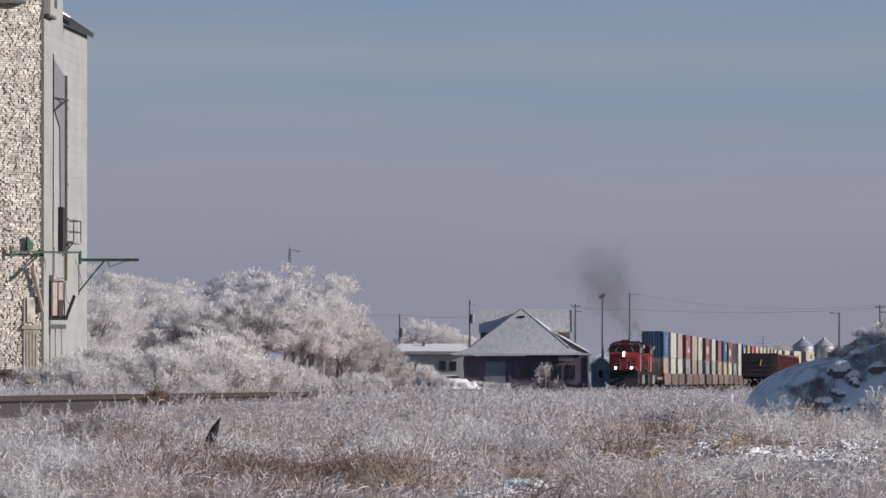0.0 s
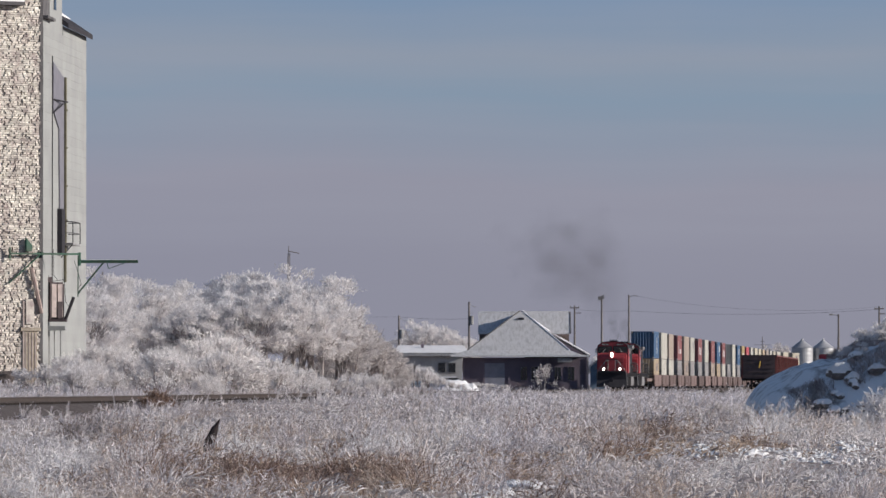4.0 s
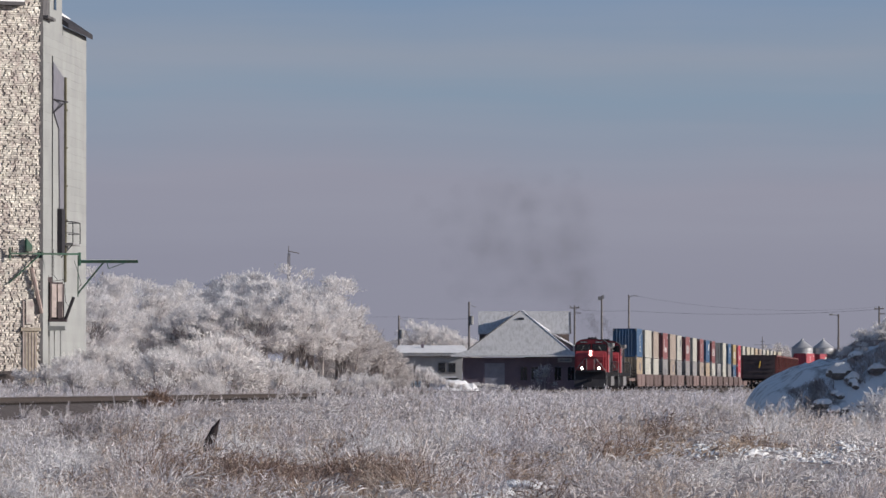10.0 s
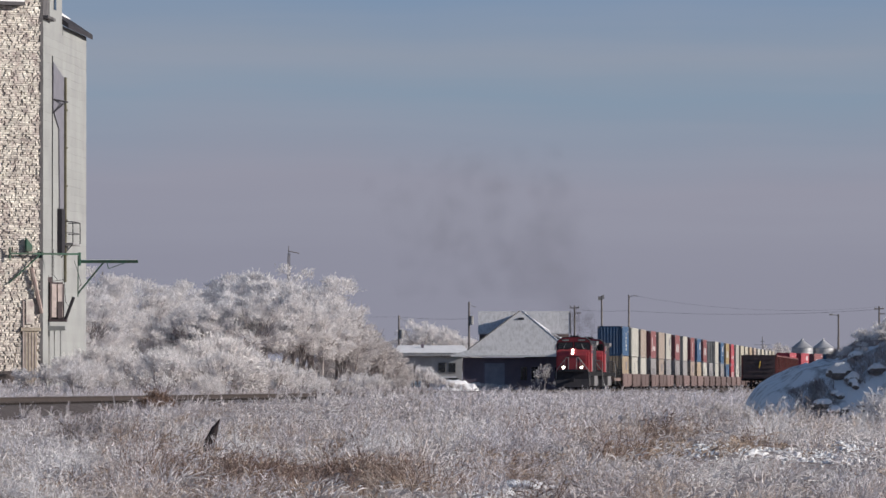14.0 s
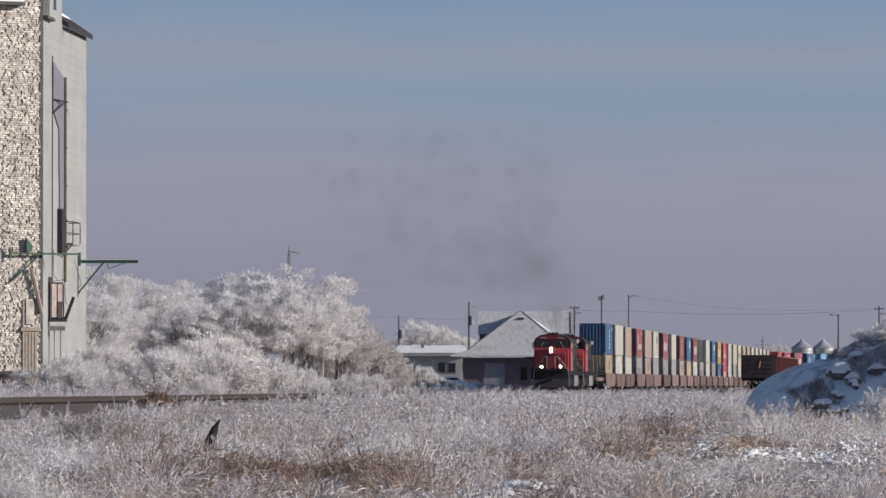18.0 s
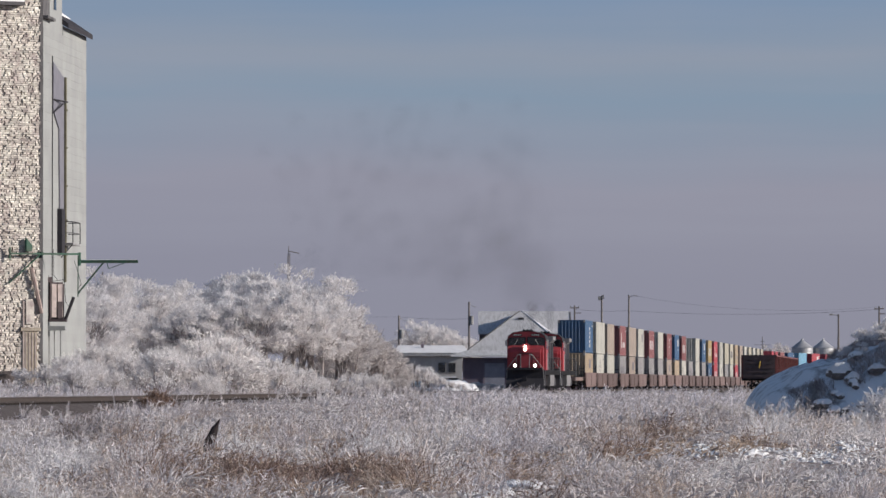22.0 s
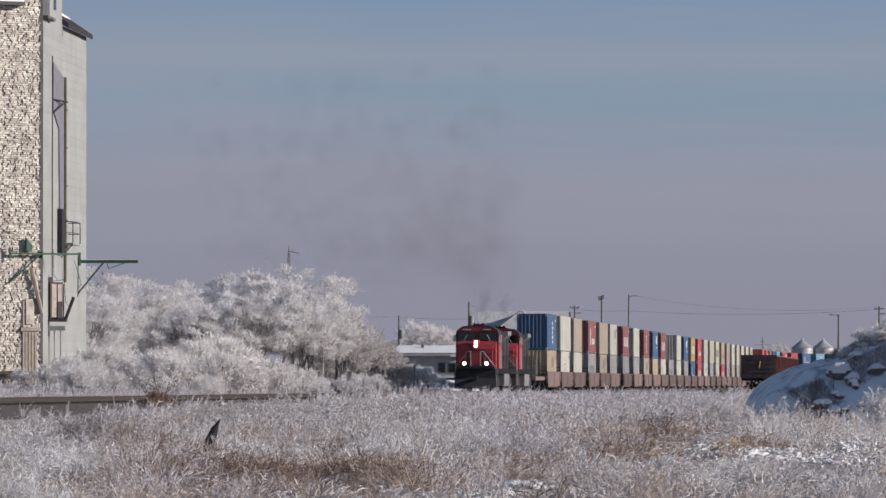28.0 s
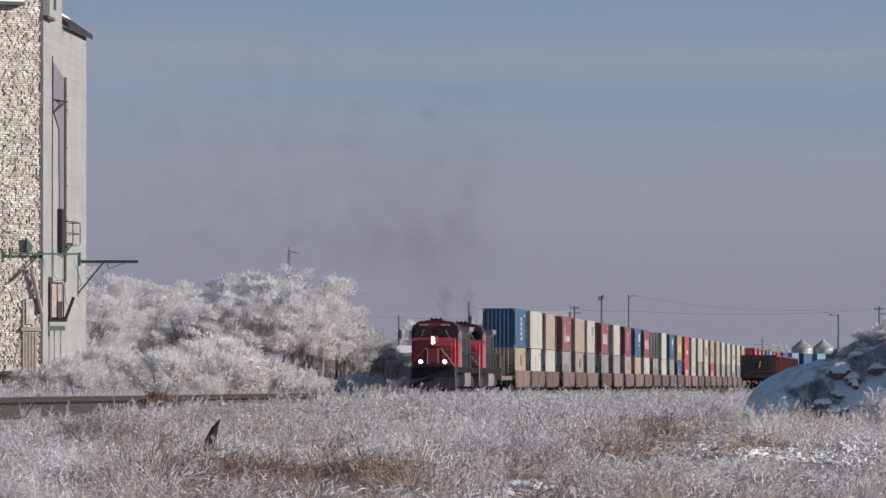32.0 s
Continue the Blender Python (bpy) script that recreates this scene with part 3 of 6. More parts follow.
def build_low_building():
    b = thing("low_building", "low pale building with a flat snowy roof", "building", pose(-1.5, 735, 0))
    boxed("wall", (-3.2, 3.6, 0, 8, -0.45, 3.6), M_CREAM, b)
    boxed("roof", (-3.9, 4.3, -0.6, 8.4, 3.6, 3.85), M_SNOWROOF, b)
    bm = bmesh.new()
    hip_faces(bm, -3.9, 4.3, -0.6, 8.4, 3.95, -3.4, 3.8, 3.4, 4.4, 4.75)
    part("roof_slope", bm, M_SNOW, b, "white snow on the roof")
    for x in (0.9, 2.0):
        w = boxed("window", (x, x + 0.95, -0.06, 0.0, 1.7, 2.9), M_GREYM, b)
        boxed("pane", (x + 0.1, x + 0.85, -0.09, -0.05, 1.8, 2.8), M_GLASS, w)
    boxed("door", (-1.9, -0.9, -0.06, 0.0, -0.4, 2.2), M_BLUEWALL, b)
    boxed("chimney", (-0.9, -0.6, 2.0, 2.3, 4.1, 4.9), M_BRICK, b)


def build_hut():
    h = thing("trackside_hut", "small blue-grey trackside hut with a snowy gable roof", "hut", pose(17.75, 760, 0))
    bm = bmesh.new()
    prism(bm, [(-1.05, -0.45), (1.05, -0.45), (1.05, 2.5), (0, 3.25), (-1.05, 2.5)], 0, 2.6)
    part("wall", bm, M_BLUEWALL, h)
    bm = bmesh.new()
    prism(bm, [(-1.25, 2.42), (0, 3.32), (1.25, 2.42), (1.25, 2.54), (0, 3.46), (-1.25, 2.54)], -0.2, 2.8)
    part("roof", bm, M_SNOWROOF, h)
    w = boxed("window", (-0.35, 0.3, -0.06, 0.0, 0.9, 2.0), M_GREYM, h)
    boxed("pane", (-0.25, 0.2, -0.09, -0.05, 1.0, 1.9), M_GLASS, w)
    boxed("sign", (-0.6, 0.6, -0.05, 0.0, 2.15, 2.45), M_GREYM, h)


build_low_building()
build_hut()


def build_heap():
    """Ploughed snow heap, a fence post and a dark car before the low building."""
    xs, ys = np.arange(-2.6, 4.2, 0.18), np.arange(594, 606.1, 0.5)
    w = len(xs)
    def hz(x, y):
        k = max(0, 1 - ((y - 600) / 5.5) ** 2) * max(0, 1 - ((x - 0.9) / 2.7) ** 2) ** 0.6
        return -0.7 + k * (1.5 + 0.5 * noise.noise((x * 0.9, y * 0.4, 4)) + 0.25 * noise.noise((x * 2.7, y, 8)))
    verts = [(x, y, hz(x, y)) for y in ys for x in xs]
    faces = [(r * w + c, r * w + c + 1, (r + 1) * w + c + 1, (r + 1) * w + c) for r in range(len(ys) - 1) for c in range(w - 1)]
    me = mesh("snow_drift", verts, faces, M_SNOW)
    me.polygons.foreach_set("use_smooth", [True] * len(me.polygons))
    tagged(new("snow_drift", me), "ploughed heap of snow before the low building", "snow heap")
    post = thing("fence_post", "dark leaning fence post in the snow", "post", pose(-2.6, 590, -0.7, 0, 2, 0))
    bm = bmesh.new()
    rod(bm, (0, 0, 0), (0, 0, 2.75), 0.08, 0.07)
    part("post", bm, M_POLE, post)
    boxed("cap", (-0.12, 0.12, -0.1, 0.1, 2.55, 2.85), M_POLE, post)
    car = thing("parked_car", "dark car with snow on its roof parked by the low building", "car", pose(0.55, 655, -0.45))
    bm = bmesh.new()
    prism(bm, [(-2.1, 0.35), (-2.15, 0.95), (-1.5, 1.05), (-0.8, 1.55), (0.8, 1.58), (1.5, 1.08), (2.15, 0.95), (2.1, 0.35)], 0, 1.75)
    part("body", bm, M_CAR, car)
    boxed("windscreen", (-0.75, 0.75, -0.02, 0.0, 1.08, 1.48), M_GLASS, car)
    boxed("roof_snow", (-0.75, 0.75, 0.1, 1.65, 1.58, 1.68), M_SNOW, car)
    for x in (-1.35, 1.35):
        for y in (0.0, 1.55):
            bm = bmesh.new()
            rod(bm, (x, y, 0.33), (x, y + 0.2, 0.33), 0.33, sides=14)
            part("wheel", bm, M_BLACK, car)


build_heap()


# ---- poles and wires ----
def utility_pole(x, y, h, kind):
    base = ground_z(x, y) - 0.1
    p = thing("utility_pole" if kind != "lamp" else "street_lamp", "weathered wooden utility pole" if kind != "lamp" else "tall yard lamp pole with a short arm", "pole", pose(x, y, base), group="poles by the station")
    top = h - base
    bm = bmesh.new()
    rod(bm, (0, 0, 0), (0, 0, top), 0.16, 0.10)
    part("pole", bm, M_POLE, p)
    if kind == "lamp":
        bm = bmesh.new()
        rod(bm, (0, 0, top - 0.15), (-0.75, -0.1, top), 0.05)
        part("arm", bm, M_GREYM, p)
        boxed("lamp_head", (-1.05, -0.65, -0.25, 0.05, top - 0.14, top + 0.05), M_GREYM, p)
    elif kind == "flood":
        boxed("floodlight", (-0.42, -0.12, -0.2, 0.1, top - 0.5, top - 0.05), M_GREYM, p)
        boxed("floodlight", (0.0, 0.28, -0.2, 0.1, top - 0.35, top + 0.1), M_GREYM, p)
    else:
        arm = 0.55
        if kind == "hook":
            bm = bmesh.new()
            rod(bm, (0, 0, top - 0.25), (0.6, -0.1, top - 0.05), 0.04)
            rod(bm, (0.6, -0.1, top - 0.05), (1.05, -0.1, top - 0.12), 0.05)
            part("lamp_arm", bm, M_GREYM, p)
        elif kind == "can":
            bm = bmesh.new()
            rod(bm, (0, 0, top - 0.2), (0.45, 0, top - 0.5), 0.03)
            rod(bm, (0.45, 0, top - 0.5), (0.8, 0, top - 0.6), 0.03)
            rod(bm, (0, 0, top - 1.5), (0.4, 0, top - 1.2), 0.03)
            part("bracket", bm, M_GREYM, p)
        else:
            boxed("crossarm", (-arm, arm, -0.08, 0.05, top - 0.35, top - 0.22), M_POLE, p)
        if kind == "cross":
            boxed("crossarm", (-0.1, 0.75, -0.08, 0.05, top - 0.95, top - 0.84), M_POLE, p)
        for dx in (-arm + 0.08, arm - 0.08) if kind == "cross" else ():
            bm = bmesh.new()
            rod(bm, (dx, 0, top - 0.24), (dx, 0, top - 0.02), 0.05)
            part("insulator", bm, M_GREYM, p)
        if kind == "can":
            bm = bmesh.new()
            rod(bm, (0.3, -0.1, top - 2.6), (0.3, -0.1, top - 1.6), 0.22, sides=8)
            part("transformer", bm, M_GREYM, p)
    return p


def wire(a, b, sag, r=0.014):
    bm = bmesh.new()
    a, b = Vector(a), Vector(b)
    last = None
    for i in range(11):
        t = i / 10
        q = a.lerp(b, t) - Vector((0, 0, sag * 4 * t * (1 - t)))
        if last is not None:
            rod(bm, last, q, r, sides=4)
        last = q
    tagged(part("overhead_wire", bm, M_WIRE), "thin dark overhead power wire between poles", "wire", group="overhead wires")


POLES = [(22.12, 800, 11.1, "hook"), (18.18, 770, 10.6, "flood"), (15.66, 800, 9.85, "cross"), (2.94, 760, 9.8, "can"), (-4.98, 760, 8.25, "can"), (44.71, 760, 8.4, "lamp"), (51.9, 800, 9.75, "cross")]
for px_, py_, ph_, kind_ in POLES:
    utility_pole(px_, py_, ph_, kind_)
wire((22.1, 800, 9.2), (51.9, 800, 9.4), 0.5)
wire((22.8, 800, 11.0), (51.9, 800, 9.7), 1.0, 0.009)
wire((15.66, 800, 9.4), (22.1, 800, 9.25), 0.15, 0.014)
wire((-4.98, 760, 8.1), (2.94, 760, 7.9), 0.15)
wire((-4.98, 760, 8.1), (-22.0, 752, 8.6), 0.2)


def build_mast():
    m = thing("antenna_mast", "thin lattice antenna mast rising behind frosted trees", "mast", pose(-12.5, 545, -0.2))
    bm = bmesh.new()
    for dx, dy in ((-0.14, -0.1), (0.14, -0.1), (0, 0.15)):
        rod(bm, (dx, dy, 0), (dx * 0.6, dy * 0.6, 11.3), 0.03, sides=4)
    for k in range(28):
        z = k * 0.4
        rod(bm, (-0.13, -0.1, z), (0.13, -0.1, z + 0.4), 0.018, sides=4)
    part("lattice", bm, M_POLE, m)
    bm = bmesh.new()
    rod(bm, (-0.1, 0, 11.5), (0.85, 0, 11.3), 0.035, sides=4)
    rod(bm, (0, 0, 11.3), (0, 0, 11.9), 0.03, sides=4)
    for k in range(5):
        rod(bm, (0.1 + k * 0.17, -0.3, 11.45 - k * 0.04), (0.1 + k * 0.17, 0.3, 11.45 - k * 0.04), 0.015, sides=4)
    part("antenna", bm, M_POLE, m)


build_mast()


def grain_bin(x, y, r, eave, peak):
    b = thing("grain_bin", "round galvanised steel grain bin with a conical roof", "grain bin", pose(x, y, -0.4), group="grain bins")
    bm = bmesh.new()
    n, last = 28, None
    zs = np.linspace(0, eave, 19)
    for k, z in enumerate(zs):
        rr = r + (0.03 if k % 2 else 0)
        ring = [bm.verts.new((rr * math.cos(2 * math.pi * i / n), rr * math.sin(2 * math.pi * i / n), z)) for i in range(n)]
        if last:
            for i in range(n):
                bm.faces.new((last[i], last[(i + 1) % n], ring[(i + 1) % n], ring[i]))
        last = ring
    part("wall", bm, M_BIN, b)
    bm = bmesh.new()
    rod(bm, (0, 0, eave), (0, 0, peak), r + 0.15, 0.25, sides=28)
    part("roof", bm, M_BIN, b)
    bm = bmesh.new()
    rod(bm, (0, 0, peak - 0.05), (0, 0, peak + 0.3), 0.3, 0.2, sides=10)
    part("cap", bm, M_BIN, b)


for bx, by in ((74.8, 1400), (79.3, 1402), (86.4, 1404)):
    grain_bin(bx, by, 2.2, 8.45, 10.05)


def build_pylon():
    p = thing("power_pylon", "far thin wooden power-line pole with crossarms", "pole", pose(76.0, 1600, -0.4))
    bm = bmesh.new()
    rod(bm, (0, 0, 0), (0, 0, 12.2), 0.12, 0.07)
    part("pole", bm, M_POLE, p)
    for z, w in ((10.2, 1.9), (11.0, 0.5)):
        boxed("crossarm", (-w, w, -0.08, 0.08, z, z + 0.09), M_POLE, p)


build_pylon()


# ---- rolling stock ----
def paint(name, c):
    return mat("paint_" + name, c, 0.55, other=tuple(x * 0.58 + 0.03 for x in c), scale=0.6, fine=6, amount=0.5, bump=0.12, spread=0.10)


PAINT = {"blue": paint("blue", (0.036, 0.092, 0.19)), "white": paint("white", (0.45, 0.435, 0.395)), "beige": paint("beige", (0.32, 0.26, 0.222)), "brown": paint("brown", (0.22, 0.075, 0.08)), "cream": paint("cream", (0.43, 0.395, 0.32)), "grey": paint("grey", (0.255, 0.245, 0.25)), "tan": paint("tan", (0.40, 0.31, 0.22)), "red": paint("red", (0.37, 0.052, 0.072)), "slate": paint("slate", (0.14, 0.17, 0.20)), "orange": paint("orange", (0.60, 0.24, 0.12)), "sky": paint("sky", (0.15, 0.32, 0.46)), "ochre": paint("ochre", (0.33, 0.235, 0.115))}


def ribbed_box(L, W, H, ribs, depth):
    """A container shell: corrugated long sides and ends."""
    bm = bmesh.new()
    pts = []
    def run(a, b, nrm, k):
        for i in range(k):
            for f, d in ((0.0, 0), (0.30, 0), (0.5, depth), (0.8, depth)):
                t = (i + f) / k
                pts.append((a[0] + (b[0] - a[0]) * t - nrm[0] * d, a[1] + (b[1] - a[1]) * t - nrm[1] * d))
    w = W / 2
    run((-w, 0), (w, 0), (0, -1), 8)
    run((w, 0), (w, L), (1, 0), ribs)
    run((w, L), (-w, L), (0, 1), 8)
    run((-w, L), (-w, 0), (-1, 0), ribs)
    a = [bm.verts.new((x, y, 0.14)) for x, y in pts]
    b = [bm.verts.new((x, y, H - 0.10)) for x, y in pts]
    for i in range(len(pts)):
        j = (i + 1) % len(pts)
        bm.faces.new((a[i], a[j], b[j], b[i]))
    box(bm, -w, w, 0, L, 0.0, 0.14)
    box(bm, -w, w, 0, L, H - 0.10, H)
    for sx in (-w, w):
        for y in (0, L):
            box(bm, sx - 0.015 if sx > 0 else sx - 0.01, sx + 0.01 if sx > 0 else sx + 0.015, y - 0.012, y + 0.012, 0, H)
            x0, x1 = (sx - 0.12, sx + 0.012) if sx > 0 else (sx - 0.012, sx + 0.12)
            y0, y1 = (y - 0.012, y + 0.12) if y == 0 else (y - 0.12, y + 0.012)
            box(bm, x0, x1, y0, y1, 0, H)
    bmesh.ops.recalc_face_normals(bm, faces=bm.faces)
    me = bpy.data.meshes.new("container_shell")
    bm.to_mesh(me)
    bm.free()
    me.materials.append(PAINT["grey"])
    return me


SHELLS = {40: ribbed_box(12.19, 2.44, 2.9, 24, 0.045), 53: ribbed_box(14.6, 2.5, 2.9, 30, 0.03)}
MARKS = {}
CASTING = bmesh.new()
box(CASTING, -0.085, 0.085, -0.015, 0.175, -0.068, 0.165)
CASTING_ME = bpy.data.meshes.new("corner_casting")
CASTING.to_mesh(CASTING_ME)
CASTING.free()
CASTING_ME.materials.append(M_GREYM)
MARK_DARK = mat("dark_lettering", (0.17, 0.16, 0.18), 0.6, bump=0)
MARK_PALE = mat("pale_lettering", (0.58, 0.56, 0.55), 0.6, bump=0)


def mark_mesh(seed, dark):
    """Unreadable side lettering as plain bars."""
    if (seed, dark) not in MARKS:
        r = random.Random(seed)
        bm = bmesh.new()
        style = seed % 4
        if style == 0:            # a column of letters
            y, z = r.choice((5.2, 6.4, 7.6)), 2.30
            for k in range(r.choice((4, 5))):
                box(bm, 1.222, 1.231, y, y + r.uniform(0.9, 1.5), z - 0.26, z)
                z -= 0.38
        elif style == 1:          # a panel with a small line below
            y = r.choice((6.0, 7.4))
            box(bm, 1.222, 1.231, y, y + 2.6, 1.55, 2.35)
            box(bm, 1.222, 1.231, y + 0.8, y + 2.2, 1.05, 1.25)
        elif style == 2:          # broad letters side by side
            y, z = 2.4, r.choice((0.9, 1.3))
            for k in range(4):
                box(bm, 1.222, 1.231, y, y + 1.1, z, z + 0.95)
                y += 2.0
        else:                     # a low line of writing and a tall mark
            box(bm, 1.222, 1.231, 3.0, 3.8, 0.7, 2.2)
            for k in range(3):
                box(bm, 1.222, 1.231, 5.6 + 1.5 * k, 6.6 + 1.5 * k, 0.8, 1.3)
        box(bm, 1.222, 1.231, 10.4, 11.6, 2.35, 2.50)
        me = bpy.data.meshes.new("marking")
        bmesh.ops.recalc_face_normals(bm, faces=bm.faces)
        bm.to_mesh(me)
        bm.free()
        me.materials.append(MARK_DARK if dark else MARK_PALE)
        MARKS[(seed, dark)] = me
    return MARKS[(seed, dark)]


NAMES = {"blue": "dark blue", "white": "white", "beige": "beige", "brown": "red-brown", "cream": "cream", "grey": "grey", "tan": "tan", "red": "bright red", "slate": "slate-grey", "orange": "faded orange", "sky": "light blue", "ochre": "ochre"}


def container(color, seed, upper, size=40):
    ob = thing("shipping_container", "%s corrugated shipping container %s" % (NAMES[color], "stacked on another container" if upper else "sunk in a railway well car"), "container", group="containers on the train")
    shell = part("shell", SHELLS[size], None, ob)
    shell.material_slots[0].link = "OBJECT"
    shell.material_slots[0].material = PAINT[color]
    if size == 40:
        for sx in (-1.15, 1.15):
            for sy in (0.0, 12.03):
                for sz in (0.0, 2.74):
                    part("corner_casting", CASTING_ME, None, ob, at=pose(sx, sy, sz))
        if seed % 5 != 2:
            part("marking", mark_mesh(seed % 12, color in ("white", "cream", "beige", "grey", "tan")), None, ob)["kind"] = "stuff"
    bm_key = "doors"
    if bm_key not in MARKS:
        for sx in (-1, 1):
            bm = bmesh.new()
            box(bm, 0.03 if sx > 0 else -1.08, 1.08 if sx > 0 else -0.03, 12.19, 12.24, 0.16, 2.76)
            for x in (0.3, 0.8):
                rod(bm, (sx * x, 12.27, 0.1), (sx * x, 12.27, 2.8), 0.02, sides=4)
            bmesh.ops.recalc_face_normals(bm, faces=bm.faces)
            me = bpy.data.meshes.new("door")
            bm.to_mesh(me)
            bm.free()
            me.materials.append(PAINT["grey"])
            MARKS["door%d" % sx] = me
        MARKS[bm_key] = True
    if size == 40:
        for sx in (-1, 1):
            d = part("door", MARKS["door%d" % sx], None, ob)
            d.material_slots[0].link = "OBJECT"
            d.material_slots[0].material = PAINT[color]
    return ob


def wheelset(bm, y, r=0.42):
    rod(bm, (-0.95, y, r), (0.95, y, r), 0.08)
    for s in (-1, 1):
        rod(bm, (s * 0.70, y, r), (s * 0.83, y, r), r, sides=14)


def well_car_meshes():
    m = {}
    bm = bmesh.new()      # one sill: a deep rounded trough side with posts
    L = 15.2
    A = -1.8
    prism(bm, [(A, 1.32), (A + 0.35, 0.50), (A + 1.1, 0.32), (L - 1.1, 0.32), (L - 0.35, 0.50), (L, 1.32), (L, 1.45), (A, 1.45)], 1.30, 1.42, axis="x")
    for k in range(3):
        y = A + 1.5 + k * (L - A - 3.0) / 2
        box(bm, 1.42, 1.445, y - 0.05, y + 0.05, 0.40, 1.40)
    box(bm, 1.28, 1.46, A, L, 1.42, 1.52)
    m["sill"] = bm
    return m


def build_well_car():
    car = thing("well_car", "rusty brown double-stack well car", "freight car", group="well cars of the train")
    L = 13.4
    for s in (1, -1):
        bm = well_car_meshes()["sill"]
        if s < 0:
            for v in bm.verts:
                v.co.x = -v.co.x
        part("side_sill", bm, M_SILL, car)
    boxed("floor", (-1.3, 1.3, 0.3, L - 0.3, 0.25, 0.33), M_WELL, car)
    for y0, y1 in ((-2.3, 0.3), (L - 0.3, L + 2.3)):
        bm = bmesh.new()
        box(bm, -1.35, 1.35, y0 + 0.2, y1 - 0.2, 0.95, 1.15)
        box(bm, -0.4, 0.4, y0, y1, 0.75, 1.0)
        part("end_platform", bm, M_WELL, car)
    for y in (-1.0, L + 1.0):
        bm = bmesh.new()
        wheelset(bm, y - 0.85)
        wheelset(bm, y + 0.85)
        for s in (-1, 1):
            prism(bm, [(y - 1.1, 0.38), (y - 0.4, 0.2), (y + 0.4, 0.2), (y + 1.1, 0.38), (y + 1.1, 0.52), (y + 0.4, 0.72), (y - 0.4, 0.72), (y - 1.1, 0.52)], s * 0.98, s * 1.12, axis="x")
        part("bogie", bm, M_BLACK, car)
    for s in (-1, 1):
        bm = bmesh.new()
        for z in (1.3, 1.6, 1.9):
            rod(bm, (s * 1.2, -0.4, z), (s * 0.75, -0.4, z), 0.025, sides=4)
        rod(bm, (s * 1.2, -0.4, 1.1), (s * 1.2, -0.4, 2.2), 0.03, sides=4)
        rod(bm, (s * 0.75, -0.4, 1.1), (s * 0.75, -0.4, 2.2), 0.03, sides=4)
        part("ladder", bm, M_BLACK, car)
    return car


def build_locomotive():
    """Wide-cab diesel; local y runs from the nose (0) to the rear (22), z from the rail."""
    lo = thing("locomotive", "red-fronted black wide-cab diesel locomotive with headlights on", "locomotive", group="locomotives of the train")
    boxed("frame", (-1.52, 1.52, 1.2, 21.6, 1.25, 1.62), M_FRAME, lo)
    bm = bmesh.new()          # pilot and plough
    box(bm, -1.55, 1.55, 0.25, 1.3, 0.95, 1.62)
    prism(bm, [(0.1, 0.18), (-0.35, 0.22), (0.15, 0.95), (0.6, 0.95), (0.6, 0.18)], -1.5, 1.5, axis="x")
    part("pilot", bm, M_BLACK, lo, "black steel pilot plough")
    bm = bmesh.new()          # anticlimber
    box(bm, -1.35, 1.35, -0.15, 0.4, 1.62, 1.80)
    part("anticlimber", bm, M_BLACK, lo)
    bm = bmesh.new()          # nose: wide, sloped top
    prism(bm, [(0.35, 1.62), (0.30, 3.05), (0.42, 3.32), (1.75, 3.62), (1.75, 1.62)], -1.42, 1.42, axis="x")
    bmesh.ops.bevel(bm, geom=[e for e in bm.edges if abs(e.verts[0].co.y - e.verts[1].co.y) < 0.2 and abs(e.verts[0].co.z - e.verts[1].co.z) > 0.2], offset=0.22, segments=2, affect="EDGES")
    part("nose", bm, M_RED, lo)
    bm = bmesh.new()          # cab
    prism(bm, [(-1.55, 1.62), (-1.55, 3.92), (-1.42, 4.34), (-1.05, 4.60), (-0.45, 4.70), (0.45, 4.70), (1.05, 4.60), (1.42, 4.34), (1.55, 3.92), (1.55, 1.62)], 1.70, 4.6)
    part("cab", bm, M_RED, lo)
    bm = bmesh.new()
    prism(bm, [(-1.60, 3.95), (-1.46, 4.38), (-1.07, 4.65), (-0.45, 4.75), (0.45, 4.75), (1.07, 4.65), (1.46, 4.38), (1.60, 3.95), (1.56, 3.95), (1.43, 4.35), (1.06, 4.615), (0.45, 4.715), (-0.45, 4.715), (-1.06, 4.615), (-1.43, 4.35), (-1.56, 3.95)], 1.66, 4.75)
    part("cab_roof", bm, M_BLACK, lo)
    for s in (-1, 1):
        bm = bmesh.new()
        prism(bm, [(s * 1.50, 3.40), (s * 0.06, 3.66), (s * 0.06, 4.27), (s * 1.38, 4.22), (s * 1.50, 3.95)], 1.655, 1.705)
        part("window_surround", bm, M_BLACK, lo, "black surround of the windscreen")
        bm = bmesh.new()
        prism(bm, [(s * 1.40, 3.52), (s * 0.14, 3.74), (s * 0.14, 4.20), (s * 1.34, 4.15)], 1.63, 1.66)
        w = part("windscreen", bm, M_GLASS, lo)
        bm = bmesh.new()
        rod(bm, (s * 0.7, 1.61, 4.1), (s * 0.95, 1.61, 3.62), 0.014, sides=4)
        part("wiper", bm, M_GREYM, w)
        boxed("side_mirror", (s * 1.66 - 0.07, s * 1.66 + 0.07, 1.9, 2.05, 3.55, 4.05), M_WHITE, lo, "pale side mirror")
        boxed("nose_seam", (s * 0.50 - 0.02, s * 0.50 + 0.02, 0.27, 0.31, 1.7, 2.95), M_BLACK, lo)
        boxed("grab_iron", (s * 0.95 - 0.16, s * 0.95 + 0.16, 0.24, 0.28, 2.62, 2.66), M_BLACK, lo)
